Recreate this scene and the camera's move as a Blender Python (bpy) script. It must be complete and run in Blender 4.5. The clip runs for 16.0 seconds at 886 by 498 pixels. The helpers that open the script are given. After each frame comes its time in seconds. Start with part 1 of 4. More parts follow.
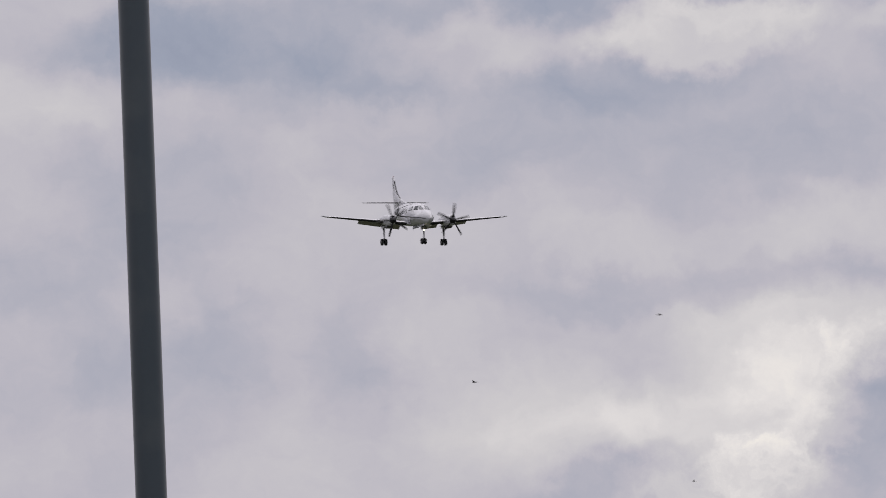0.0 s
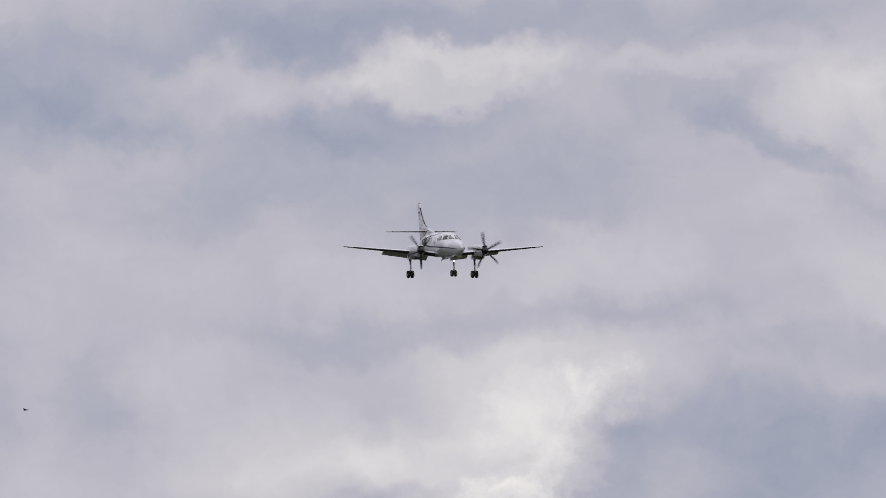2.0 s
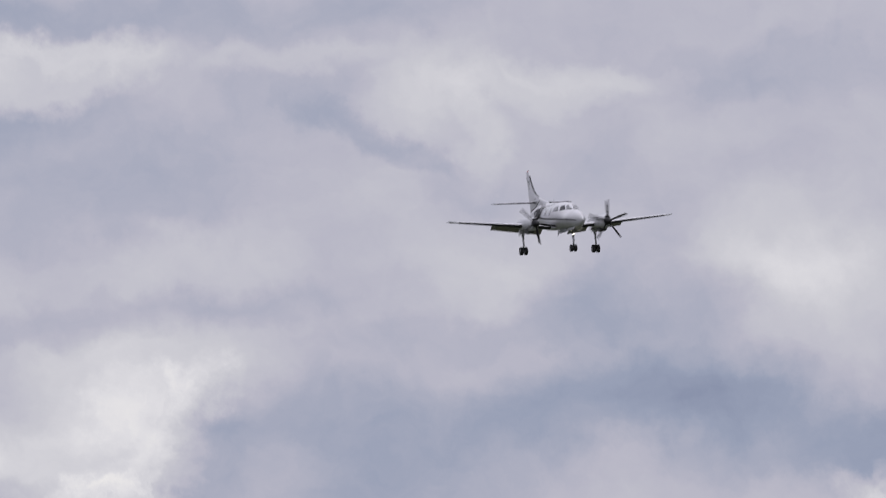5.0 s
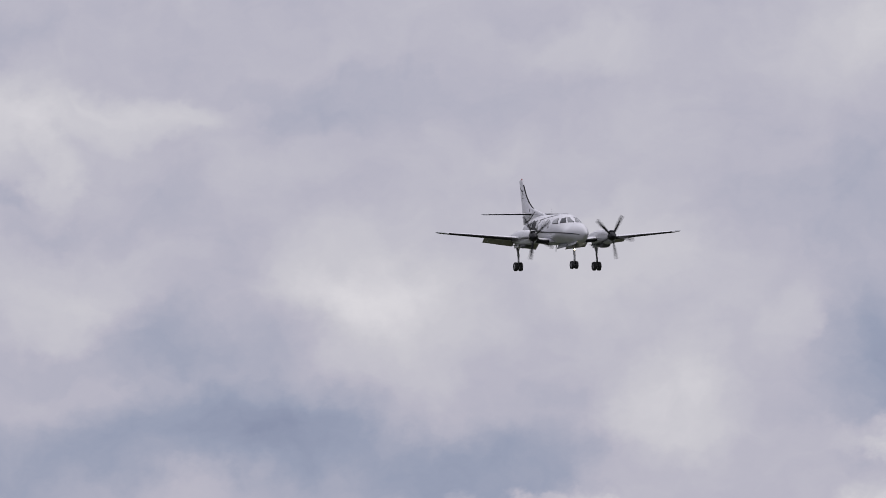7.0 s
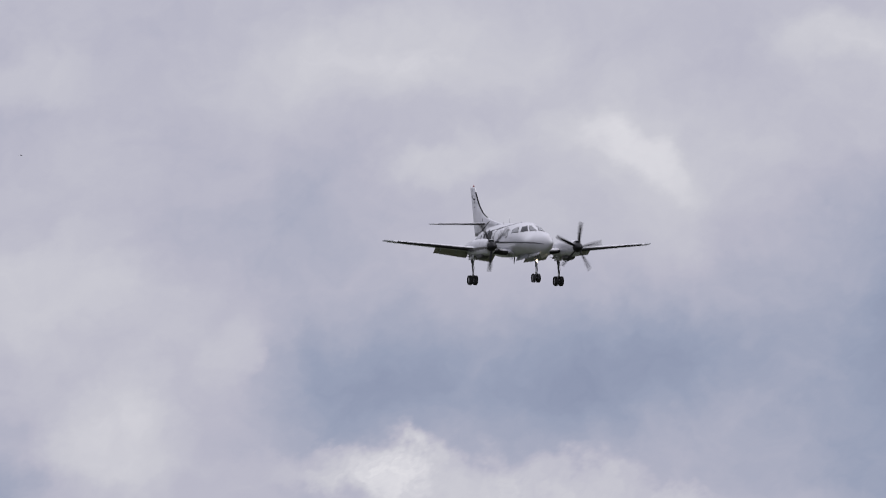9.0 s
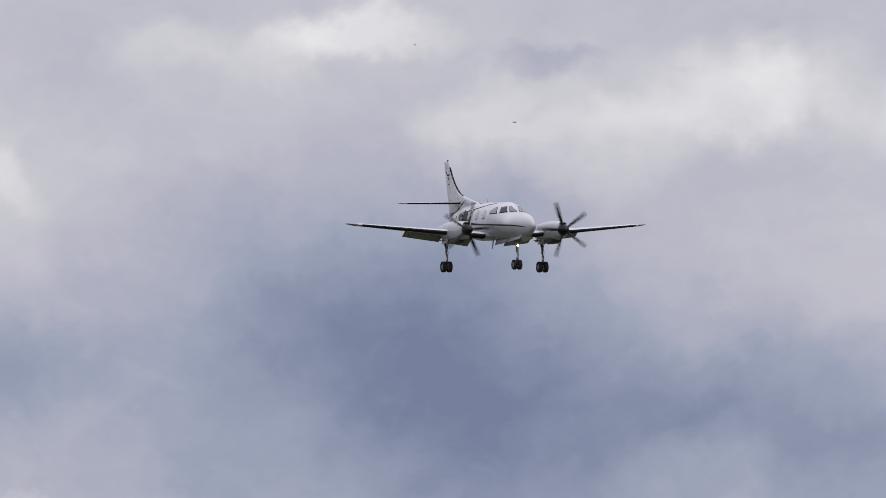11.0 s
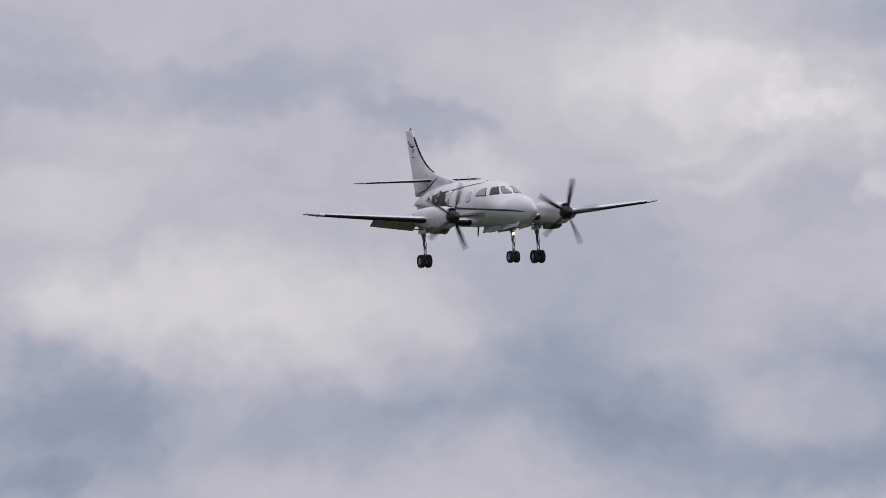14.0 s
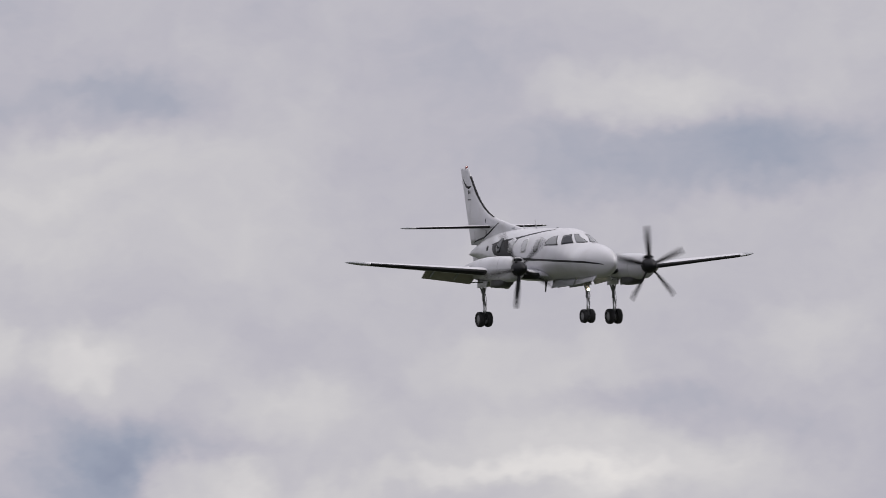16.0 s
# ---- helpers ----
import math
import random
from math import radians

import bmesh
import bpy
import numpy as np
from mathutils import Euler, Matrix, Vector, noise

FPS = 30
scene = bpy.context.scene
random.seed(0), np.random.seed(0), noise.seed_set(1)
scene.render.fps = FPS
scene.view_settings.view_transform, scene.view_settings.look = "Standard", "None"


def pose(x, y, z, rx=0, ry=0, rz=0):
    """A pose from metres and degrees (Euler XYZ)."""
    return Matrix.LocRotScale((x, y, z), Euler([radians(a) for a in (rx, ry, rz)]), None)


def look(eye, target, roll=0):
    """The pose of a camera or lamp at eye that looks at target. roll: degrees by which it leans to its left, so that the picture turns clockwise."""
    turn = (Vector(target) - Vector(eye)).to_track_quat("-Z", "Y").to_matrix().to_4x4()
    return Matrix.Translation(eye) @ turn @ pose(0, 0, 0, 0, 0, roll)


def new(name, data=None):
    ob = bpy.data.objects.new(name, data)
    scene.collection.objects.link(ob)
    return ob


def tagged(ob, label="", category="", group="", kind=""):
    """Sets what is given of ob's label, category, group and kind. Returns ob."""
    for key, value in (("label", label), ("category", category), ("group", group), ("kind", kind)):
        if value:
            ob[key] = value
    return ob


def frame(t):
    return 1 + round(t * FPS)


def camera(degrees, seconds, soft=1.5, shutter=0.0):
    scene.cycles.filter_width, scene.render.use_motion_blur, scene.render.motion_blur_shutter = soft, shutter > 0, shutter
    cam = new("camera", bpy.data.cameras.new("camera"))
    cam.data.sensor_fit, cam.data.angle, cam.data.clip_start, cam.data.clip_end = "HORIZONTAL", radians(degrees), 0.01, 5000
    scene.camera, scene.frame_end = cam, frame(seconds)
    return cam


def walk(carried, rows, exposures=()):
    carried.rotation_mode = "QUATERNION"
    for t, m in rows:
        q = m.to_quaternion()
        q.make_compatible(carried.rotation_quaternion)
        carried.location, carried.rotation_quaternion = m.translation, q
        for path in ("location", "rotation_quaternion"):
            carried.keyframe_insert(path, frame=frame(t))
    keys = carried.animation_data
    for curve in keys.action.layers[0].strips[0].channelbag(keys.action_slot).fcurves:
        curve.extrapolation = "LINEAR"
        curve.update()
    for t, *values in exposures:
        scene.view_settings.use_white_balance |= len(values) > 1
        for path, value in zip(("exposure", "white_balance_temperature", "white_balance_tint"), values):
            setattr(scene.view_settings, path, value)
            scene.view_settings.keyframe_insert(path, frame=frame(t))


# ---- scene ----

# ---- the camera: on a stand at eye height, panning with a long lens ----
EYE = Vector((0.0, 0.0, 1.7))
ROLL = -2.1
cam = camera(2.6432, 16.0, soft=0.65, shutter=0.26)


def heading(az, el):
    """The way to a place in the sky, from its bearing and height in degrees."""
    a, e = radians(az), radians(el)
    return Vector((math.sin(a) * math.cos(e), math.cos(a) * math.cos(e), math.sin(e)))


# seconds, bearing, height of the line of sight
PAN = [
    (0.0, -3.7590, 2.2603),
    (0.5, -3.6912, 2.2619),
    (1.0, -3.2916, 2.2859),
    (1.5, -3.0204, 2.3538),
    (2.0, -2.9961, 2.3631),
    (2.5, -2.8228, 2.3330),
    (3.0, -2.7097, 2.3434),
    (3.5, -2.3252, 2.3945),
    (4.0, -2.0433, 2.4500),
    (4.5, -1.9311, 2.4704),
    (5.0, -1.7993, 2.3087),
    (5.2, -1.7564, 2.2234),
    (7.3, -0.2957, 2.3830),
    (7.5, -0.1585, 2.3888),
    (8.0, 0.3165, 2.3567),
    (8.5, 0.7714, 2.2265),
    (9.0, 1.1563, 2.4022),
    (9.5, 1.6710, 2.4834),
    (9.7, 1.8548, 2.4262),
    (11.8, 4.0554, 2.3012),
    (12.0, 4.3113, 2.2258),
    (12.5, 4.9930, 2.2731),
    (13.0, 5.6527, 2.3536),
    (13.5, 6.3416, 2.2941),
    (14.0, 7.0249, 2.3288),
    (14.5, 7.8976, 2.3874),
    (15.0, 8.5719, 2.3966),
    (15.5, 9.4924, 2.4781),
    (16.0, 10.4098, 2.4975),
]
walk(cam, [(t, look(EYE, EYE + 100 * heading(az, el), ROLL)) for t, az, el in PAN],
     [(0.0, 0.03, 6600, 11), (1.0, -0.02, 6500, 11), (1.5, 0.0, 6450, 11), (3.5, -0.01, 6320, 12), (5.0, 0.0, 6250, 12), (7.5, -0.02, 6300, 13), (9.5, 0.02, 6170, 12), (12.0, 0.03, 6370, 11), (14.0, 0.0, 6390, 11), (15.0, 0.01, 6420, 10), (16.0, 0.0, 6540, 10)])

# ---- light: a high sun veiled by broken cloud ----
SUN_AZ, SUN_EL = 150.0, 68.0
sun = new("sun", bpy.data.lights.new("sun", "SUN"))
sun.data.energy, sun.data.angle, sun.data.color = 1.6, radians(5), (1.0, 0.96, 0.9)
sun.matrix_world = look(100 * heading(SUN_AZ, SUN_EL), (0, 0, 0))

world = bpy.data.worlds.new("cloudy_sky")
scene.world = world
world.use_nodes = True
wt = world.node_tree
wt.nodes.clear()


def wn(kind):
    return wt.nodes.new(kind)


def wmath(op, a, b=0.0, c=0.0, clamp=False):
    n = wn("ShaderNodeMath")
    n.operation, n.use_clamp = op, clamp
    for i, v in enumerate((a, b, c)):
        if isinstance(v, (int, float)):
            n.inputs[i].default_value = v
        else:
            wt.links.new(v, n.inputs[i])
    return n.outputs[0]


def wnoise(vec, scale, detail, rough=0.55, out="Fac"):
    n = wn("ShaderNodeTexNoise")
    n.inputs["Scale"].default_value, n.inputs["Detail"].default_value = scale, detail
    n.inputs["Roughness"].default_value = rough
    wt.links.new(vec, n.inputs["Vector"])
    return n.outputs[out]


# the sky in degrees: bearing, height
coords = wn("ShaderNodeTexCoord")
split = wn("ShaderNodeSeparateXYZ")
wt.links.new(coords.outputs["Generated"], split.inputs[0])
bearing = wmath("MULTIPLY", wmath("ARCTAN2", split.outputs[0], split.outputs[1]), 180 / math.pi)
height = wmath("MULTIPLY", wmath("ARCSINE", split.outputs[2]), 180 / math.pi)
flat = wn("ShaderNodeCombineXYZ")
wt.links.new(bearing, flat.inputs[0])
wt.links.new(height, flat.inputs[1])
# wind-torn edges: the clouds' outlines wander by fine and coarse noise
torn = wn("ShaderNodeVectorMath")
torn.operation = "SUBTRACT"
wt.links.new(wnoise(flat.outputs[0], 2.8, 6, 0.56, "Color"), torn.inputs[0])
torn.inputs[1].default_value = (0.5, 0.5, 0.5)
warp = wn("ShaderNodeVectorMath")
warp.operation = "MULTIPLY_ADD"
wt.links.new(torn.outputs[0], warp.inputs[0])
warp.inputs[1].default_value = (0.40, 0.34, 0.0)
wt.links.new(flat.outputs[0], warp.inputs[2])
# small lumps on the edges
lump = wn("ShaderNodeVectorMath")
lump.operation = "MULTIPLY_ADD"
wt.links.new(wnoise(flat.outputs[0], 11.0, 5, 0.6, "Color"), lump.inputs[0])
lump.inputs[1].default_value = (0.11, 0.09, 0.0)
wt.links.new(warp.outputs[0], lump.inputs[2])
SKY = lump.outputs[0]
cover = [0.0]


def cloud(az, el, w, h, tilt, amount):
    """One bank of cloud: lighter where it is lit through, darker where it is thick."""
    m = wn("ShaderNodeMapping")
    m.vector_type = "TEXTURE"
    m.inputs["Location"].default_value = (az, el, 0)
    m.inputs["Rotation"].default_value = (0, 0, radians(tilt))
    m.inputs["Scale"].default_value = (w, h, 1)
    wt.links.new(SKY, m.inputs["Vector"])
    g = wn("ShaderNodeTexGradient")
    g.gradient_type = "SPHERICAL"
    wt.links.new(m.outputs[0], g.inputs[0])
    soft = wn("ShaderNodeMapRange")
    soft.interpolation_type = "SMOOTHSTEP"
    soft.inputs["From Max"].default_value = 0.5 if amount > 0.44 else 0.75
    wt.links.new(g.outputs["Fac"], soft.inputs["Value"])
    cover[0] = wmath("MULTIPLY_ADD", soft.outputs[0], amount, cover[0])


# heaped cloud has crisp, lumpy edges
knob = wn("ShaderNodeVectorMath")
knob.operation = "MULTIPLY_ADD"
wt.links.new(wnoise(flat.outputs[0], 8.0, 6, 0.62, "Color"), knob.inputs[0])
knob.inputs[1].default_value = (0.22, 0.20, 0.0)
knob_mid = wn("ShaderNodeVectorMath")
knob_mid.operation = "SUBTRACT"
wt.links.new(lump.outputs[0], knob_mid.inputs[0])
knob_mid.inputs[1].default_value = (0.165, 0.145, 0.0)
wt.links.new(knob_mid.outputs[0], knob.inputs[2])
heaped = [0.0]


def heap(az, el, w, h, tilt, amount):
    """One heap of bright cloud with a crisp edge."""
    m = wn("ShaderNodeMapping")
    m.vector_type = "TEXTURE"
    m.inputs["Location"].default_value = (az, el, 0)
    m.inputs["Rotation"].default_value = (0, 0, radians(tilt))
    m.inputs["Scale"].default_value = (w, h, 1)
    wt.links.new(knob.outputs[0], m.inputs["Vector"])
    g = wn("ShaderNodeTexGradient")
    g.gradient_type = "SPHERICAL"
    wt.links.new(m.outputs[0], g.inputs[0])
    edge = wn("ShaderNodeMapRange")
    edge.interpolation_type = "SMOOTHSTEP"
    edge.inputs["From Max"].default_value = 0.5
    wt.links.new(g.outputs["Fac"], edge.inputs["Value"])
    body = wmath("MULTIPLY_ADD", g.outputs["Fac"], 0.5, 0.6)
    heaped[0] = wmath("MULTIPLY_ADD", wmath("MULTIPLY", edge.outputs[0], body), amount, heaped[0])


# bearing, height, half width, half height, tilt, lightness
cloud(-4.94, 1.95, 0.33, 0.20, 2, -0.11)
cloud(-4.93, 2.24, 0.50, 0.20, 2, -0.22)
cloud(-4.84, 2.77, 0.64, 0.19, 2, 0.20)
cloud(-4.55, 2.16, 0.17, 0.17, 2, 0.20)
cloud(-4.51, 2.52, 0.47, 0.37, 2, -0.29)
cloud(-4.49, 1.96, 0.47, 0.53, 2, -0.29)
cloud(-4.49, 2.94, 0.50, 0.27, 2, -0.22)
cloud(-4.38, 2.98, 0.77, 0.20, 2, -0.29)
cloud(-4.34, 1.79, 0.67, 0.25, 2, 0.15)
cloud(-4.07, 2.82, 0.43, 0.15, 2, -0.22)
cloud(-4.01, 1.97, 0.20, 0.30, 2, -0.18)
cloud(-3.82, 2.86, 0.46, 0.14, 0, -0.25)
cloud(-3.71, 2.08, 0.33, 0.19, 2, 0.12)
cloud(-3.60, 2.90, 0.47, 0.14, 2, 0.34)
cloud(-3.58, 1.70, 0.51, 0.24, -2, 0.12)
cloud(-3.54, 2.63, 0.67, 0.23, 2, -0.19)
cloud(-3.49, 1.82, 0.42, 0.25, 2, 0.31)
cloud(-3.46, 2.86, 0.29, 0.15, -2, -0.13)
cloud(-3.37, 3.11, 0.67, 0.20, 2, -0.22)
cloud(-3.28, 1.58, 0.47, 0.10, 17, -0.28)
cloud(-3.20, 2.78, 0.33, 0.17, 2, -0.31)
cloud(-3.16, 1.80, 0.19, 0.14, 2, 0.18)
cloud(-3.14, 2.32, 0.39, 0.11, 2, 0.12)
cloud(-3.00, 2.18, 1.40, 0.10, 2, -0.18)
cloud(-2.91, 2.92, 0.42, 0.14, 2, 0.50)
cloud(-2.90, 1.79, 0.58, 0.19, 2, 0.43)
cloud(-2.85, 2.85, 0.35, 0.16, -2, -0.18)
cloud(-2.82, 2.58, 1.00, 0.27, 2, -0.11)
cloud(-2.69, 2.63, 0.59, 0.25, -2, -0.12)
cloud(-2.67, 2.01, 0.53, 0.25, 2, 0.40)
cloud(-2.63, 3.06, 1.67, 0.15, 2, -0.25)
cloud(-2.47, 2.33, 0.45, 0.14, 2, 0.20)
cloud(-2.46, 1.73, 0.23, 0.30, 2, -0.28)
cloud(-2.34, 1.67, 0.32, 0.17, -2, 0.26)
cloud(-2.21, 2.93, 0.36, 0.07, 2, 0.24)
cloud(-2.16, 2.85, 0.37, 0.17, 2, -0.21)
cloud(-2.05, 1.71, 0.83, 0.37, 2, -0.36)
cloud(-1.93, 2.69, 0.37, 0.07, -27, -0.27)
cloud(-1.90, 2.30, 0.44, 0.22, -2, -0.09)
cloud(-1.81, 2.83, 0.31, 0.17, 2, 0.29)
cloud(-1.67, 2.54, 0.19, 0.19, -2, -0.16)
cloud(-1.64, 2.67, 0.11, 0.17, 2, 0.29)
cloud(-1.62, 2.24, 0.25, 0.14, 2, 0.20)
cloud(-1.61, 2.10, 1.00, 0.08, 2, -0.14)
cloud(-1.54, 2.35, 0.47, 0.17, 2, 0.25)
cloud(-1.46, 1.69, 0.54, 0.22, -2, 0.15)
cloud(-1.40, 2.84, 0.47, 0.11, 2, 0.27)
cloud(-1.38, 2.42, 0.50, 0.47, 2, -0.16)
cloud(-1.34, 1.74, 0.61, 0.19, -2, 0.16)
cloud(-1.30, 2.88, 0.37, 0.08, -7, 0.16)
cloud(-1.28, 1.82, 0.83, 0.33, 2, -0.27)
cloud(-1.16, 1.88, 0.70, 0.20, 2, -0.32)
cloud(-1.15, 2.11, 0.52, 0.20, -2, -0.19)
cloud(-1.08, 1.78, 0.87, 0.23, 2, -0.28)
cloud(-0.91, 2.84, 0.47, 0.13, 2, -0.12)
cloud(-0.72, 2.34, 0.36, 0.25, 2, 0.31)
cloud(-0.67, 2.83, 0.40, 0.20, 2, -0.15)
cloud(-0.58, 2.20, 0.42, 0.25, 2, 0.32)
cloud(-0.40, 1.73, 0.51, 0.22, -2, -0.27)
cloud(-0.32, 1.73, 0.53, 0.20, 2, -0.20)
cloud(-0.26, 1.91, 0.40, 0.17, -2, -0.13)
cloud(-0.19, 2.84, 0.54, 0.19, -2, -0.10)
cloud(-0.08, 2.16, 0.56, 0.37, -2, 0.07)
cloud(-0.03, 2.98, 0.31, 0.13, 2, 0.25)
cloud(0.04, 2.37, 0.42, 0.22, 2, 0.25)
cloud(0.20, 1.91, 0.31, 0.19, 2, 0.35)
cloud(0.44, 2.09, 0.27, 0.34, -2, 0.10)
cloud(0.55, 2.14, 0.11, 0.14, 2, 0.20)
cloud(0.63, 2.51, 0.40, 0.20, 2, -0.14)
cloud(0.80, 2.96, 0.56, 0.22, 2, 0.15)
cloud(0.82, 1.57, 0.13, 0.17, 2, 0.30)
cloud(0.96, 2.28, 0.40, 0.67, 2, -0.14)
cloud(1.01, 2.11, 0.30, 0.22, -2, -0.10)
cloud(1.19, 3.04, 0.64, 0.22, 2, 0.25)
cloud(1.26, 2.73, 0.31, 0.10, 2, 0.30)
cloud(1.47, 2.07, 1.40, 0.37, 2, -0.32)
cloud(1.53, 1.51, 0.50, 0.13, 2, -0.22)
cloud(1.55, 2.06, 0.64, 0.22, -7, -0.10)
cloud(1.71, 2.80, 0.42, 0.17, -2, 0.08)
cloud(1.72, 2.13, 0.54, 0.27, -2, -0.10)
cloud(1.83, 2.70, 0.31, 0.10, -35, 0.28)
cloud(1.95, 2.69, 0.64, 0.36, 2, 0.20)
cloud(2.07, 2.86, 0.40, 0.20, 2, -0.11)
cloud(2.20, 1.93, 2.00, 0.43, 2, -0.18)
cloud(2.39, 3.05, 0.25, 0.11, 2, 0.19)
cloud(2.56, 2.94, 0.62, 0.27, -2, 0.19)
cloud(2.73, 2.41, 0.87, 0.37, 2, -0.18)
cloud(2.82, 3.05, 0.46, 0.17, 13, 0.22)
cloud(2.86, 1.83, 0.45, 0.31, 2, 0.30)
cloud(2.95, 3.07, 0.42, 0.11, 2, 0.41)
cloud(3.15, 2.07, 0.74, 0.57, -2, -0.24)
cloud(3.31, 2.77, 0.33, 0.19, 2, 0.35)
cloud(3.40, 1.84, 1.37, 1.00, 2, -0.76)
cloud(3.45, 2.92, 0.24, 0.12, -2, 0.15)
cloud(3.52, 2.98, 0.27, 0.07, 2, -0.29)
cloud(3.73, 2.69, 0.36, 0.25, 2, 0.40)
cloud(3.83, 2.23, 0.72, 0.39, 2, 0.25)
cloud(3.94, 2.75, 0.51, 0.20, -2, -0.12)
cloud(3.96, 2.83, 0.61, 0.25, 2, 0.30)
cloud(3.97, 1.50, 0.50, 0.07, 2, 0.40)
cloud(4.01, 1.65, 0.70, 0.22, 2, 0.20)
cloud(4.06, 2.84, 0.33, 0.19, 2, 0.25)
cloud(4.32, 1.79, 0.67, 0.33, 2, -0.11)
cloud(4.41, 1.71, 0.47, 0.27, 2, -0.36)
cloud(4.44, 2.81, 0.78, 0.24, -2, 0.18)
cloud(4.68, 2.40, 0.83, 0.42, 2, 0.15)
cloud(4.73, 2.66, 0.40, 0.20, -2, -0.21)
cloud(4.79, 2.68, 0.33, 0.14, 2, 0.36)
cloud(4.88, 2.83, 0.53, 0.19, 2, 0.36)
cloud(4.96, 2.83, 1.06, 0.33, 2, 0.31)
cloud(5.10, 2.30, 0.42, 0.33, 2, 0.15)
cloud(5.16, 2.04, 0.83, 0.22, 2, 0.15)
cloud(5.25, 2.75, 0.50, 0.17, 2, 0.18)
cloud(5.27, 2.65, 0.40, 0.13, 2, -0.15)
cloud(5.29, 1.89, 0.42, 0.47, 2, 0.20)
cloud(5.29, 2.90, 0.36, 0.13, 2, 0.29)
cloud(5.34, 1.78, 0.83, 0.37, 2, -0.28)
cloud(5.34, 1.79, 0.51, 0.24, -2, -0.14)
cloud(5.43, 1.60, 0.42, 0.28, 2, 0.44)
cloud(5.44, 2.24, 0.43, 0.20, 2, -0.22)
cloud(5.56, 2.86, 0.22, 0.13, 2, 0.45)
cloud(5.57, 2.16, 0.44, 0.14, -7, -0.17)
cloud(5.60, 1.92, 0.32, 0.24, -2, 0.21)
cloud(5.72, 1.66, 0.25, 0.13, -2, 0.27)
cloud(5.78, 1.88, 0.40, 0.29, -2, 0.20)
cloud(5.79, 1.66, 0.27, 0.13, 2, -0.42)
cloud(5.83, 2.96, 0.43, 0.37, 2, -0.19)
cloud(5.87, 1.78, 0.87, 0.40, 2, -0.17)
cloud(5.94, 2.53, 0.42, 0.17, 2, 0.25)
cloud(5.94, 1.95, 0.67, 0.30, 2, -0.33)
cloud(5.94, 1.83, 0.57, 0.30, -2, -0.19)
cloud(6.05, 2.83, 0.51, 0.19, -2, 0.21)
cloud(6.06, 2.80, 0.74, 0.24, -7, -0.17)
cloud(6.13, 2.76, 0.52, 0.27, -2, 0.30)
cloud(6.29, 2.87, 0.83, 0.13, 2, -0.29)
cloud(6.37, 2.22, 0.92, 0.24, 2, 0.43)
cloud(6.67, 1.85, 0.43, 0.20, 2, -0.39)
cloud(6.77, 1.97, 0.25, 0.28, -37, 0.16)
cloud(6.98, 1.83, 0.73, 0.27, 2, -0.21)
cloud(7.05, 2.74, 0.43, 0.09, -19, -0.29)
cloud(7.07, 2.22, 0.34, 0.15, -2, 0.08)
cloud(7.20, 2.59, 0.25, 0.14, 2, 0.30)
cloud(7.21, 1.99, 0.60, 0.23, 2, -0.27)
cloud(7.44, 1.95, 0.35, 0.35, -2, -0.22)
cloud(7.50, 2.24, 0.51, 0.37, -2, -0.21)
cloud(7.57, 2.84, 0.42, 0.22, 2, 0.20)
cloud(7.64, 1.86, 0.40, 0.20, -2, -0.20)
cloud(7.72, 2.98, 0.78, 0.17, 2, 0.30)
cloud(7.88, 2.59, 0.31, 0.11, 2, 0.24)
cloud(7.91, 2.79, 0.61, 0.27, -2, 0.14)
cloud(7.92, 2.62, 0.30, 0.06, 12, -0.27)
cloud(7.97, 2.84, 0.33, 0.14, 2, 0.32)
cloud(7.99, 1.74, 0.87, 0.33, 2, -0.39)
cloud(8.10, 2.67, 0.56, 0.17, 2, 0.32)
cloud(8.17, 1.82, 0.47, 0.20, -2, 0.31)
cloud(8.18, 1.87, 0.52, 0.20, -2, 0.40)
cloud(8.25, 1.87, 0.47, 0.37, 2, -0.42)
cloud(8.28, 2.91, 0.46, 0.17, -2, 0.13)
cloud(8.29, 2.51, 0.40, 0.50, 2, -0.17)
cloud(8.31, 3.06, 0.50, 0.30, 2, -0.18)
cloud(8.40, 2.52, 0.11, 0.08, 2, 0.36)
cloud(8.45, 2.98, 0.50, 0.10, 2, -0.21)
cloud(8.67, 1.92, 0.67, 0.27, 2, -0.24)
cloud(8.77, 2.54, 0.39, 0.13, -2, -0.14)
cloud(8.93, 2.20, 0.31, 0.14, 2, 0.31)
cloud(8.95, 1.95, 0.32, 0.22, -2, 0.27)
cloud(8.98, 2.32, 0.32, 0.13, -2, 0.18)
cloud(9.09, 1.91, 0.51, 0.29, -2, 0.25)
cloud(9.17, 1.90, 0.50, 0.47, 2, -0.52)
cloud(9.17, 2.07, 0.24, 0.20, -2, 0.16)
cloud(9.23, 1.90, 0.30, 0.17, -2, 0.16)
cloud(9.26, 2.66, 0.42, 0.22, 2, 0.25)
cloud(9.35, 2.25, 0.22, 0.14, 2, 0.30)
cloud(9.36, 3.01, 0.47, 0.14, -7, -0.14)
cloud(9.38, 2.84, 0.56, 0.17, 2, 0.26)
cloud(9.40, 2.96, 0.34, 0.15, -2, 0.38)
cloud(9.50, 2.19, 0.50, 0.25, 2, 0.30)
cloud(9.53, 3.04, 0.40, 0.17, 2, -0.19)
cloud(9.53, 2.95, 0.61, 0.19, -2, -0.19)
cloud(9.57, 1.92, 0.47, 0.25, -2, -0.19)
cloud(9.69, 1.80, 0.33, 0.25, 2, 0.61)
cloud(9.80, 2.71, 0.42, 0.56, 2, 0.12)
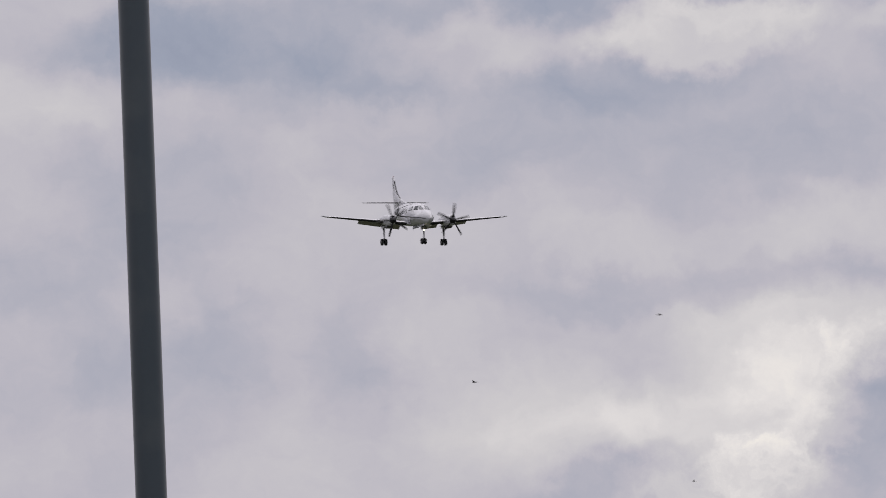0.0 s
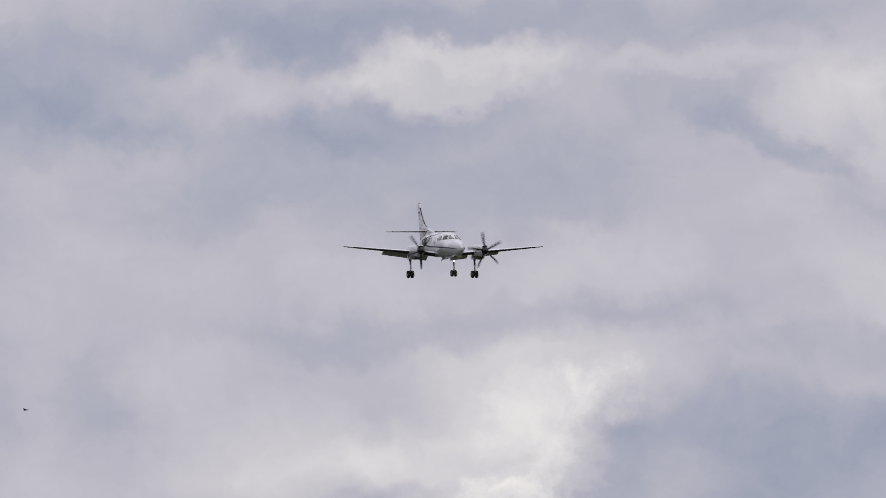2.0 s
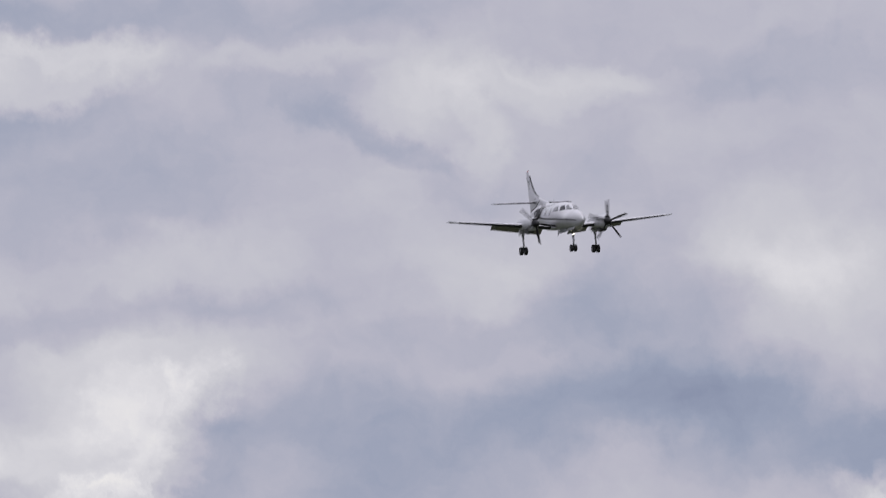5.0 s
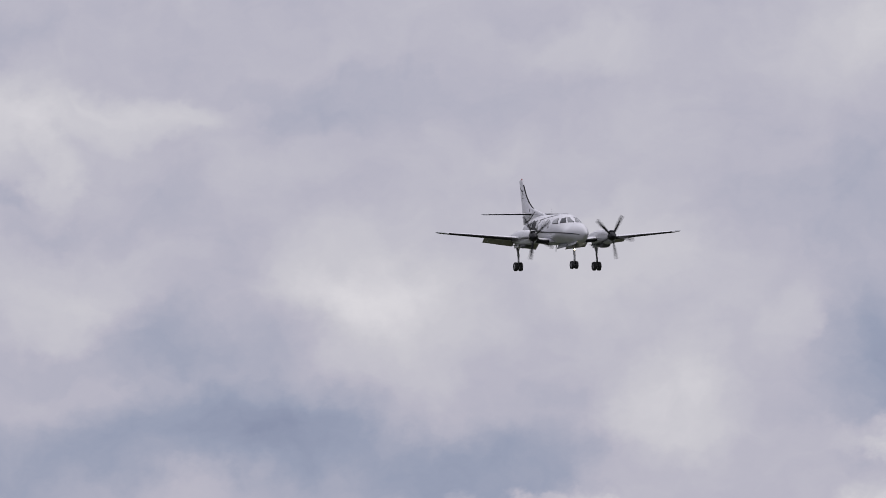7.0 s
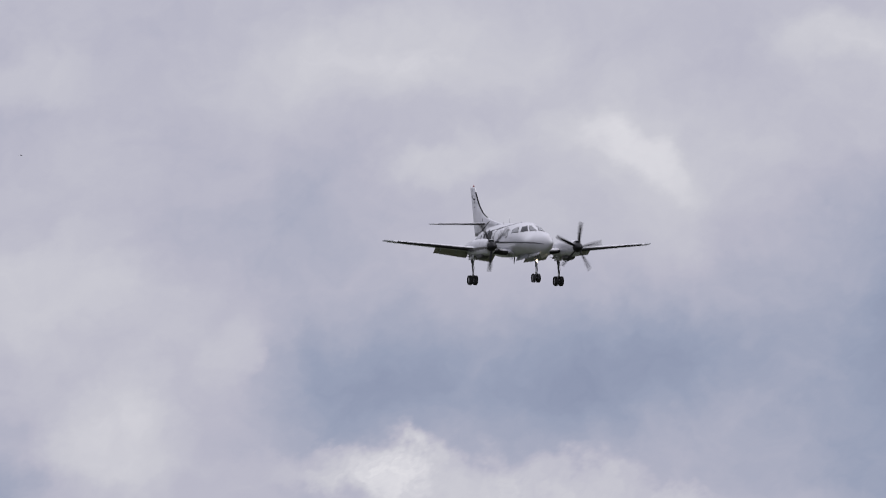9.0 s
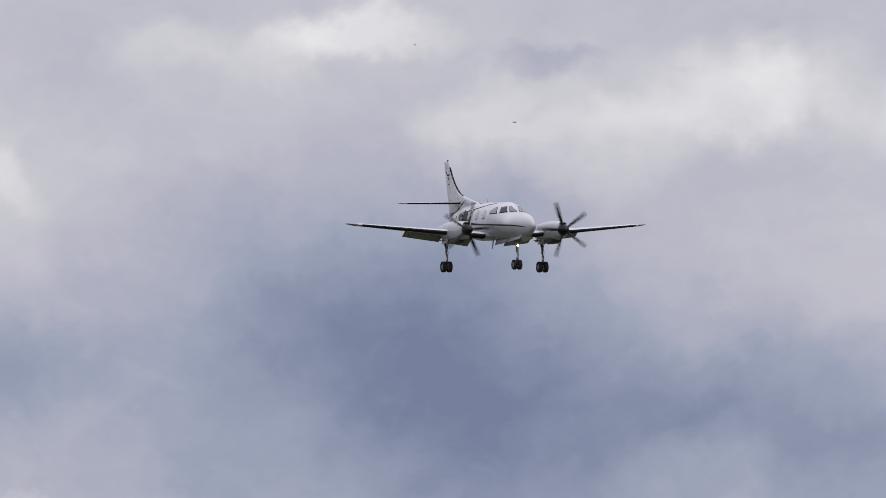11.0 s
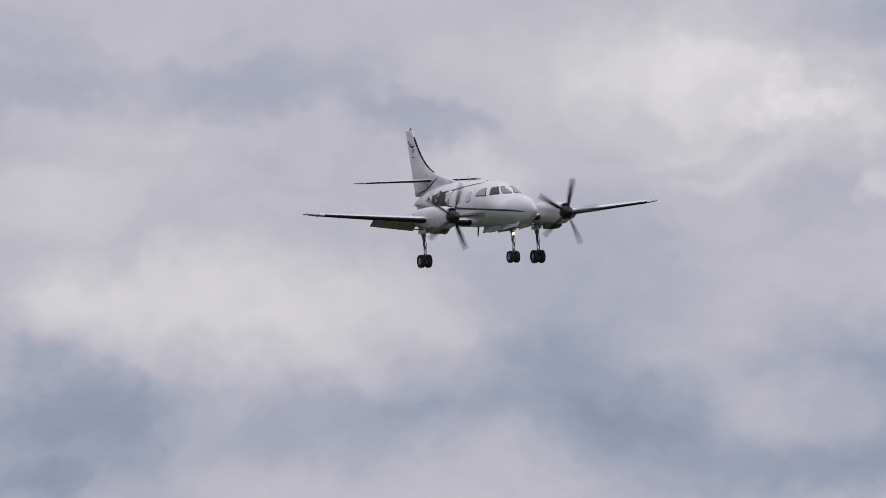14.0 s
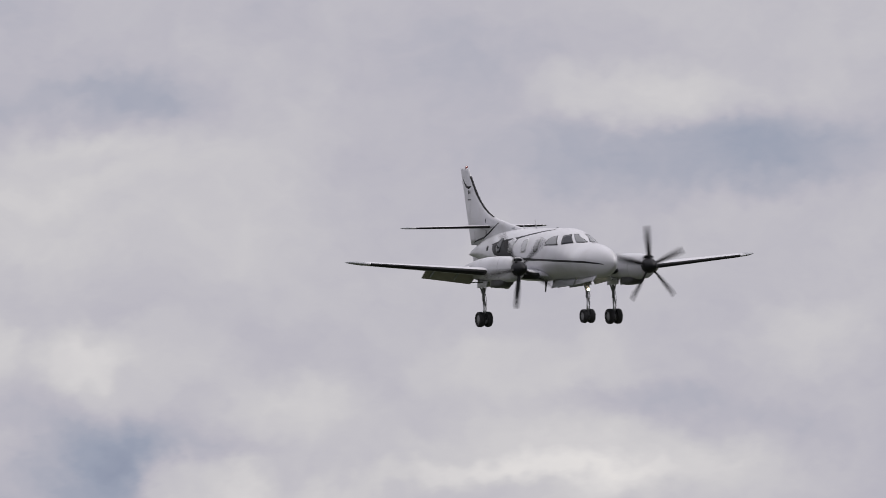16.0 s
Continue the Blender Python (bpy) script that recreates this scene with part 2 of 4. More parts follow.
cloud(10.01, 2.01, 0.39, 0.24, -2, 0.11)
cloud(10.02, 2.07, 0.33, 0.14, 2, 0.29)
cloud(10.50, 1.80, 0.70, 0.15, 2, 0.55)
cloud(10.50, 1.79, 0.57, 0.13, -2, -0.33)
cloud(10.50, 1.83, 0.56, 0.13, -2, -0.26)
cloud(10.68, 2.20, 0.42, 0.14, 2, 0.25)
cloud(10.84, 1.89, 1.11, 0.25, 2, 0.36)
cloud(11.06, 2.98, 0.42, 0.14, 2, 0.35)
cloud(11.22, 2.79, 0.83, 0.20, 2, -0.31)
cloud(11.23, 2.03, 0.53, 0.12, -12, -0.29)
cloud(11.26, 1.81, 0.54, 0.15, -2, 0.13)
cloud(11.54, 2.24, 0.28, 0.17, 2, 0.25)
cloud(11.54, 2.78, 0.40, 0.20, -2, -0.17)
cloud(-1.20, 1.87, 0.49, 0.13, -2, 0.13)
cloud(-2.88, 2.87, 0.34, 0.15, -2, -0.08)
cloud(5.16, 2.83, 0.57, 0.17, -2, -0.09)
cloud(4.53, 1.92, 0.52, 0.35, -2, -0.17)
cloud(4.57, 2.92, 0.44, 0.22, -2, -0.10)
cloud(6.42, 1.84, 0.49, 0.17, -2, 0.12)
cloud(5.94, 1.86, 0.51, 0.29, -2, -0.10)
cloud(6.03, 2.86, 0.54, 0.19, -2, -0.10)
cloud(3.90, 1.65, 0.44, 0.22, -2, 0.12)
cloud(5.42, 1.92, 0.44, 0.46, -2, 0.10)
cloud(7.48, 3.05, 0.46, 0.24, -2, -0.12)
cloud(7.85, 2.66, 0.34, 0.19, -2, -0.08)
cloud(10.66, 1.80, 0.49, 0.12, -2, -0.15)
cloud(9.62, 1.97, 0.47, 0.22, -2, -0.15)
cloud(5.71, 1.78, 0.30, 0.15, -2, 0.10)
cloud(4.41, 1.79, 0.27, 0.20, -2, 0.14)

# heaped clouds: bearing, height, half width, half height, tilt, lightness
heap(-2.67, 1.85, 0.25, 0.16, -2, 0.22)
heap(-2.56, 1.91, 0.14, 0.13, -2, 0.20)
heap(-2.72, 1.68, 0.20, 0.13, 8, 0.24)
heap(-2.80, 1.59, 0.19, 0.13, -2, 0.34)
heap(-3.02, 1.53, 0.32, 0.10, -2, 0.26)
heap(-2.92, 2.92, 0.29, 0.08, -8, 0.14)
heap(-0.49, 1.54, 0.22, 0.13, -2, 0.36)
heap(0.95, 1.75, 0.25, 0.13, -7, 0.34)
heap(1.13, 1.70, 0.32, 0.14, -10, 0.32)
heap(1.49, 1.68, 0.25, 0.13, -2, 0.32)
heap(1.82, 1.61, 0.19, 0.08, -12, 0.26)
heap(0.82, 1.52, 0.19, 0.10, -2, 0.22)
heap(-0.29, 1.54, 0.34, 0.10, 2, 0.34)
heap(-0.09, 1.51, 0.17, 0.08, -8, 0.22)
heap(0.83, 1.78, 0.34, 0.09, -2, 0.18)
heap(4.97, 2.88, 0.51, 0.12, 2, 0.16)
heap(5.38, 2.90, 0.39, 0.09, 6, 0.16)
heap(8.11, 2.74, 0.22, 0.10, -2, 0.16)
heap(8.29, 2.68, 0.19, 0.09, -2, 0.16)
heap(8.97, 2.30, 0.25, 0.12, -12, 0.14)
heap(9.72, 1.77, 0.40, 0.25, 8, 0.08)
heap(8.10, 2.67, 0.20, 0.09, -2, 0.14)

stretch = wn("ShaderNodeMapping")
stretch.inputs["Scale"].default_value = (0.7, 1.0, 1.0)
wt.links.new(SKY, stretch.inputs["Vector"])
billow = wnoise(stretch.outputs[0], 1.4, 7, 0.55)
wisp = wnoise(stretch.outputs[0], 5.0, 6, 0.6)
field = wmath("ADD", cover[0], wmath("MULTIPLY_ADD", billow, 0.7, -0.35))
field = wmath("ADD", field, wmath("MULTIPLY_ADD", wisp, 0.36, -0.11))
puff = wnoise(SKY, 13.0, 5, 0.6)
field = wmath("ADD", field, wmath("MULTIPLY_ADD", puff, 0.16, -0.08))
# the heaps, knobbly all over
knobs = wmath("ABSOLUTE", wmath("MULTIPLY_ADD", wnoise(knob.outputs[0], 9.0, 5, 0.6), 2.0, -1.0))
field = wmath("ADD", field, wmath("MULTIPLY", heaped[0], wmath("MULTIPLY_ADD", knobs, -1.1, 1.2)))
level = wmath("MULTIPLY_ADD", field, 1 / 2.2, 1 / 2.2, clamp=True)


def lin(r, g, b):
    return tuple((c / 255 / 12.92) if c < 10 else ((c / 255 + 0.055) / 1.055) ** 2.4 for c in (r, g, b)) + (1.0,)


ramp = wn("ShaderNodeValToRGB")
els = ramp.color_ramp.elements
els[0].position, els[0].color = 0.0, lin(116, 125, 152)
els[1].position, els[1].color = 1.0, lin(252, 247, 238)
for pos, rgb in ((0.25, (153, 160, 179)), (0.455, (186, 184, 195)), (0.63, (204, 202, 206)), (0.8, (226, 223, 223))):
    e = els.new(pos)
    e.color = lin(*rgb)
wt.links.new(level, ramp.inputs[0])
clear = wn("ShaderNodeTexSky")
clear.sky_type, clear.sun_disc = "NISHITA", False
clear.sun_elevation, clear.sun_rotation = radians(SUN_EL), radians(SUN_AZ)
back_clear, back_cloud = wn("ShaderNodeBackground"), wn("ShaderNodeBackground")
wt.links.new(clear.outputs[0], back_clear.inputs[0])
back_clear.inputs[1].default_value = 0.06
wt.links.new(ramp.outputs[0], back_cloud.inputs[0])
# a cloud deck is brighter overhead than near the horizon
deck = wn("ShaderNodeMapRange")
deck.inputs["From Min"].default_value, deck.inputs["From Max"].default_value = 0.06, 1.0
deck.inputs["To Min"].default_value, deck.inputs["To Max"].default_value = 1.0, 2.1
wt.links.new(split.outputs[2], deck.inputs["Value"])
wt.links.new(deck.outputs[0], back_cloud.inputs[1])
blend, sky_out = wn("ShaderNodeMixShader"), wn("ShaderNodeOutputWorld")
blend.inputs[0].default_value = 0.95
wt.links.new(back_clear.outputs[0], blend.inputs[1])
wt.links.new(back_cloud.outputs[0], blend.inputs[2])
wt.links.new(blend.outputs[0], sky_out.inputs[0])

# ---- materials ----
def surface(name, base, rough=0.5, metal=0.0, vary=0.08, grain=30.0, dirt=(0.2, 0.19, 0.17), dirty=0.15, bump=0.02, coat=0.0, spread=1.2):
    """A painted, metal or rubber surface with fine grain, soft dirt and slight relief."""
    m = bpy.data.materials.new(name)
    m.use_nodes = True
    t = m.node_tree
    b = t.nodes["Principled BSDF"]
    b.inputs["Roughness"].default_value, b.inputs["Metallic"].default_value = rough, metal
    b.inputs["Coat Weight"].default_value = coat
    b.inputs["Coat Roughness"].default_value = 0.12
    co = t.nodes.new("ShaderNodeTexCoord")

    def tex(scale, detail):
        n = t.nodes.new("ShaderNodeTexNoise")
        n.inputs["Scale"].default_value, n.inputs["Detail"].default_value = scale, detail
        t.links.new(co.outputs["Object"], n.inputs["Vector"])
        return n.outputs["Fac"]

    fine, coarse = tex(grain, 5), tex(spread, 6)
    shade = t.nodes.new("ShaderNodeMix")
    shade.data_type = "RGBA"
    shade.inputs["A"].default_value = tuple(c * (1 - vary) for c in base) + (1,)
    shade.inputs["B"].default_value = tuple(min(1, c * (1 + vary)) for c in base) + (1,)
    t.links.new(fine, shade.inputs["Factor"])
    rng = t.nodes.new("ShaderNodeMapRange")
    rng.inputs["From Min"].default_value, rng.inputs["From Max"].default_value = 0.5, 0.8
    rng.inputs["To Max"].default_value = dirty
    t.links.new(coarse, rng.inputs["Value"])
    worn = t.nodes.new("ShaderNodeMix")
    worn.data_type = "RGBA"
    t.links.new(rng.outputs[0], worn.inputs["Factor"])
    t.links.new(shade.outputs["Result"], worn.inputs["A"])
    worn.inputs["B"].default_value = (*dirt, 1)
    t.links.new(worn.outputs["Result"], b.inputs["Base Color"])
    bp = t.nodes.new("ShaderNodeBump")
    bp.inputs["Strength"].default_value, bp.inputs["Distance"].default_value = bump * 10, 0.002
    t.links.new(fine, bp.inputs["Height"])
    t.links.new(bp.outputs[0], b.inputs["Normal"])
    return m


def glow(name, colour, strength, base):
    m = surface(name, base, 0.2)
    b = m.node_tree.nodes["Principled BSDF"]
    b.inputs["Emission Color"].default_value, b.inputs["Emission Strength"].default_value = (*colour, 1), strength
    return m


WHITE = surface("white_paint", (0.48, 0.48, 0.505), 0.34, dirt=(0.30, 0.29, 0.28), dirty=0.4, vary=0.04, coat=0.4, spread=1.6)
GREY = surface("grey_paint", (0.30, 0.31, 0.33), 0.45, dirty=0.3)
# underside shade and warm ground bounce are mixed into this paint, besides its dirt
FLAP = surface("shaded_flap_paint", (0.29, 0.275, 0.235), 0.5, dirt=(0.09, 0.08, 0.06), dirty=0.5)
BLACK = surface("black_paint", (0.008, 0.008, 0.01), 0.5, dirt=(0.04, 0.04, 0.04), coat=0.0)
BOOT = surface("black_rubber_boot", (0.012, 0.012, 0.013), 0.8, dirt=(0.07, 0.07, 0.07), bump=0.05)
TYRE = surface("tyre_rubber", (0.010, 0.010, 0.011), 0.8, dirt=(0.05, 0.048, 0.045), bump=0.08)
RIM = surface("wheel_rim", (0.17, 0.17, 0.175), 0.45, 0.3)
STEEL = surface("bright_steel", (0.55, 0.55, 0.56), 0.28, 1.0, dirt=(0.1, 0.09, 0.08), dirty=0.4)
LEG = surface("gear_leg_paint", (0.15, 0.15, 0.155), 0.35, dirt=(0.05, 0.055, 0.05), dirty=0.55, spread=6)
SOOT = surface("sooty_cowl", (0.055, 0.055, 0.058), 0.5, dirt=(0.12, 0.12, 0.12), dirty=0.4)
WELL = surface("wheel_well", (0.10, 0.10, 0.09), 0.7, dirt=(0.03, 0.03, 0.03), dirty=0.5)
BLADE = surface("dark_blade", (0.01, 0.01, 0.011), 0.6, dirt=(0.03, 0.03, 0.03))
GLASS = surface("dark_cabin_glass", (0.02, 0.023, 0.027), 0.08, dirty=0.05, bump=0.0, coat=0.0)
# grey base stands in for sky mirrored in the forward cabin windows
SKY_PANE = surface("cabin_window_sky_sheen", (0.26, 0.265, 0.27), 0.12, dirty=0.05, bump=0.0, coat=1.0)
for m in (GLASS, BLACK, BLADE, BOOT):
    m.node_tree.nodes["Principled BSDF"].inputs["Specular IOR Level"].default_value = 0.25
# same glass with a paler base: the sky's reflection is put into its colour
SCREEN = surface("windscreen_sky_glass", (0.13, 0.135, 0.14), 0.06, dirty=0.05, bump=0.0, coat=0.4)
SEAL = surface("panel_seal", (0.20, 0.20, 0.21), 0.5)
LAMP = glow("lit_landing_lamp", (1.0, 0.82, 0.55), 9.0, (0.8, 0.8, 0.75))
RED = glow("red_beacon_glass", (1.0, 0.10, 0.08), 0.04, (0.16, 0.03, 0.03))
POLE = surface("dark_green_grey_pole_paint", (0.013, 0.024, 0.034), 0.3, dirt=(0.07, 0.075, 0.075), dirty=0.4, grain=60, spread=3, coat=0.3)
CONCRETE = surface("concrete", (0.32, 0.31, 0.29), 0.85, dirt=(0.12, 0.11, 0.1), dirty=0.5, bump=0.1, grain=40)
GRASS = surface("short_grass", (0.034, 0.042, 0.022), 0.95, vary=0.4, dirt=(0.06, 0.055, 0.032), dirty=0.6, bump=0.2, grain=3.0, spread=0.03)
FEATHER = surface("dark_feathers", (0.03, 0.027, 0.025), 0.8, vary=0.2)


# ---- building helpers ----
def part(name, bm, material, parent, label="", smooth=True):
    me = bpy.data.meshes.new(name)
    bmesh.ops.recalc_face_normals(bm, faces=bm.faces[:])
    for f in bm.faces:
        f.smooth = smooth
    bm.to_mesh(me)
    bm.free()
    me.materials.append(material)
    ob = new(name, me)
    if parent:
        ob.parent = parent
    return tagged(ob, label)


def loft(rings, caps=True, closed=True):
    """A skin over rings of equal count."""
    bm = bmesh.new()
    vs = [[bm.verts.new(p) for p in r] for r in rings]
    n = len(rings[0])
    for a, b in zip(vs, vs[1:]):
        for i in range(n if closed else n - 1):
            j = (i + 1) % n
            bm.faces.new((a[i], a[j], b[j], b[i]))
    if caps:
        for r in (vs[0], vs[-1]):
            bm.faces.new(r)
    return bm


def tube(path, radii, sides=14):
    """A round bar along a path, with a radius at each point."""
    rings = []
    for i, p in enumerate(path):
        a, b = Vector(path[max(i - 1, 0)]), Vector(path[min(i + 1, len(path) - 1)])
        q = (b - a).to_track_quat("Z", "X")
        rings.append([Vector(p) + q @ Vector((radii[i] * math.cos(u), radii[i] * math.sin(u), 0))
                      for u in (2 * math.pi * k / sides for k in range(sides))])
    return loft(rings)


def turned(profile, axis="Y", sides=28):
    """A body of revolution from (along, radius) pairs."""
    rings = []
    for s, r in profile:
        ring = []
        for k in range(sides):
            u = 2 * math.pi * k / sides
            c, n = r * math.cos(u), r * math.sin(u)
            ring.append({"X": (s, c, n), "Y": (c, s, n), "Z": (c, n, s)}[axis])
        rings.append(ring)
    return loft(rings)


def slab(outline, normal, thick, bevel=0.0):
    """A flat plate: its outline, pushed along the normal."""
    off = Vector(normal) * thick
    bm = loft([[Vector(p) for p in outline], [Vector(p) + off for p in outline]])
    if bevel:
        bmesh.ops.bevel(bm, geom=bm.edges[:], offset=bevel, segments=1, affect="EDGES")
    return bm


def join(*parts):
    """Several pieces of one part in one mesh."""
    bm = bmesh.new()
    for p in parts:
        me = bpy.data.meshes.new("piece")
        p.to_mesh(me)
        p.free()
        bm.from_mesh(me)
        bpy.data.meshes.remove(me)
    return bm


# ---- the ground ----
def ground_sheet():
    bm = bmesh.new()
    rows = []
    for r in [0.0] + [4 * 1.22 ** k for k in range(37)]:
        rows.append([bm.verts.new((r * math.cos(a), r * math.sin(a), 0.0)) for a in (2 * math.pi * k / 72 for k in range(72))] if r else [bm.verts.new((0, 0, 0))])
    for k in range(72):
        bm.faces.new((rows[0][0], rows[1][k], rows[1][(k + 1) % 72]))
    for a, b in zip(rows[1:], rows[2:]):
        for k in range(72):
            bm.faces.new((a[k], b[k], b[(k + 1) % 72], a[(k + 1) % 72]))
    return bm


tagged(part("ground", ground_sheet(), GRASS, None), "short green and straw-coloured airfield grass reaching the horizon", "ground", kind="structure")


# ---- the lamp post that the camera pans away from ----
def lamp_post(place):
    post = tagged(new("lamp_post"), "dark green-grey painted steel pole standing on grass", "pole")
    post.location = place
    prof = [(0.03, 0.09), (1.2, 0.088), (1.25, 0.066), (1.3, 0.0635), (4.0, 0.062), (7.6, 0.060), (7.66, 0.055), (7.68, 0.02)]
    pole = part("pole", turned(prof, "Z", 40), POLE, post)
    part("base_plate", slab([(-0.18, -0.18, 0.0), (0.18, -0.18, 0.0), (0.18, 0.18, 0.0), (-0.18, 0.18, 0.0)], (0, 0, 1), 0.03, 0.006), STEEL, post)
    for a in (45, 135, 225, 315):
        c = Vector((0.19 * math.cos(radians(a)), 0.19 * math.sin(radians(a)), 0.028))
        part("bolt", tube([c, c + Vector((0, 0, 0.045))], [0.014, 0.014], 6), STEEL, post)
    part("service_door", slab([(-0.045, -0.089, 0.5), (0.045, -0.089, 0.5), (0.045, -0.089, 0.85), (-0.045, -0.089, 0.85)], (0, -1, 0), 0.006, 0.002), POLE, post)
    return post


POLE_WAY = heading(-4.656, 0.0)
lamp_post((POLE_WAY * 75.0)[:])


# ---- the airplane: x forward, y to its left, z up, the main wheels' axle over x = 0 ----
plane = tagged(new("airplane"), "white twin-engine turboprop airplane with black stripes, wheels and flaps down", "airplane")

BODY = [  # station, centre height, half width, half height
    (5.620, -0.11, 0.02, 0.02), (5.59, -0.11, 0.06, 0.10), (5.50, -0.11, 0.115, 0.19), (5.35, -0.105, 0.18, 0.285), (5.1, -0.10, 0.272, 0.385),
    (4.8, -0.085, 0.372, 0.465), (4.3, -0.055, 0.525, 0.54), (3.8, -0.051, 0.645, 0.566), (3.5, -0.0385, 0.69, 0.5835), (3.35, -0.01, 0.715, 0.615),
    (3.0, 0.0675, 0.758, 0.7075), (2.65, 0.12, 0.80, 0.775), (2.2, 0.165, 0.84, 0.835), (1.0, 0.17, 0.85, 0.85), (-1.5, 0.17, 0.85, 0.85),
    (-2.5, 0.195, 0.81, 0.785), (-3.5, 0.25, 0.69, 0.65), (-4.5, 0.285, 0.51, 0.465), (-5.5, 0.27, 0.29, 0.26),
    (-6.2, 0.225, 0.125, 0.11), (-6.6, 0.19, 0.015, 0.015)]


def hull(x):
    """Centre height, half width and half height of the fuselage at a station, smoothly between those known."""
    b = BODY
    for i in range(len(b) - 1):
        if x >= b[i + 1][0] or i == len(b) - 2:
            break
    lo, a, c, hi = b[max(i - 1, 0)], b[i], b[i + 1], b[min(i + 2, len(b) - 1)]
    h = c[0] - a[0]
    u = min(1, max(0, (x - a[0]) / h))
    out = []
    for k in (1, 2, 3):
        ma = (c[k] - lo[k]) / (c[0] - lo[0]) * h
        mc = (hi[k] - a[k]) / (hi[0] - a[0]) * h
        out.append((2 * u ** 3 - 3 * u * u + 1) * a[k] + (u ** 3 - 2 * u * u + u) * ma + (3 * u * u - 2 * u ** 3) * c[k] + (u ** 3 - u * u) * mc)
    return out


def shoulder(x, s):
    """How far the flanks draw in towards the roof round the cockpit: the share of the width left at a height s."""
    k = 0.34 * max(0.0, min(1.0, (x - 1.4) / 1.4)) * max(0.0, min(1.0, (4.9 - x) / 1.2))
    return 1 - k * max(0.0, s) ** 2


def skin(x, z, side, off=0.0):
    """The point of the fuselage's side at a station and height, off it by so much."""
    zc, w, h = hull(x)
    s = max(-0.999, min(0.999, (z - zc) / h))
    c = math.sqrt(1 - s * s)
    n = Vector((0, c / w, s / h)).normalized()
    return Vector((x, side * c * w * shoulder(x, s), zc + s * h)) + Vector((0, side * n.y, n.z)) * off


def fuselage_skin():
    xs = [5.62, 5.6, 5.57, 5.53, 5.47, 5.4, 5.3, 5.2] + [5.05 - 0.12 * k for k in range(97)] + [-6.6]
    rings = []
    for x in xs:
        zc, w, h = hull(x)
        rings.append([(x, w * math.cos(u) * shoulder(x, math.sin(u)), zc + h * math.sin(u)) for u in (2 * math.pi * k / 56 for k in range(56))])
    return loft(rings)


fuselage = part("fuselage", fuselage_skin(), WHITE, plane, "white painted rounded fuselage")


def rounded(cx, cz, w, h, r, lean=0.0, n=6):
    """A rounded rectangle in station and height."""
    pts = []
    for sx, sz, a0 in ((1, 1, 0), (-1, 1, 90), (-1, -1, 180), (1, -1, 270)):
        for k in range(n + 1):
            a = radians(a0 + 90 * k / n)
            x, z = sx * (w / 2 - r) + r * math.cos(a), sz * (h / 2 - r) + r * math.sin(a)
            pts.append((cx + x + lean * z, cz + z))
    return pts


def corners(pts, n=6):
    """A polygon of stations and heights with its edges cut fine."""
    out = []
    for (x0, z0), (x1, z1) in zip(pts, pts[1:] + pts[:1]):
        out += [(x0 + (x1 - x0) * k / n, z0 + (z1 - z0) * k / n) for k in range(n)]
    return out


def pane(outline, side, off, grow=1.0):
    """A patch that follows the fuselage's skin, with a rim let into it."""
    cx = sum(p[0] for p in outline) / len(outline)
    cz = sum(p[1] for p in outline) / len(outline)
    bm = bmesh.new()
    rings = []
    for k, o in ((1.0, -0.01), (1.0, off), (0.75, off), (0.5, off), (0.25, off)):
        rings.append([bm.verts.new(skin(cx + (x - cx) * k * grow, cz + (z - cz) * k * grow, side, o)) for x, z in outline])
    for a, b in zip(rings, rings[1:]):
        for i in range(len(a)):
            j = (i + 1) % len(a)
            bm.faces.new((a[i], a[j], b[j], b[i]))
    bm.faces.new(rings[-1])
    return bm


def band(path, side, off=0.004):
    """A painted stripe along the skin: station, height and width from place to place."""
    bm = bmesh.new()
    rows = []
    fine = []
    for (x0, z0, w0), (x1, z1, w1) in zip(path, path[1:]):
        n = max(2, int(math.hypot(x1 - x0, z1 - z0) / 0.07))
        fine += [(x0 + (x1 - x0) * k / n, z0 + (z1 - z0) * k / n, w0 + (w1 - w0) * k / n) for k in range(n)]
    fine.append(path[-1])
    for i, (x, z, w) in enumerate(fine):
        a, b = fine[max(i - 1, 0)], fine[min(i + 1, len(fine) - 1)]
        dx, dz = b[0] - a[0], b[1] - a[1]
        d = math.hypot(dx, dz)
        nx, nz = -dz / d, dx / d
        row = []
        for s, o in ((-0.5, -0.01), (-0.5, off), (-0.17, off), (0.17, off), (0.5, off), (0.5, -0.01)):
            row.append(bm.verts.new(skin(x + nx * w * s, z + nz * w * s, side, o)))
        rows.append(row)
    for a, b in zip(rows, rows[1:]):
        for i in range(5):
            bm.faces.new((a[i], a[i + 1], b[i + 1], b[i]))
    return bm


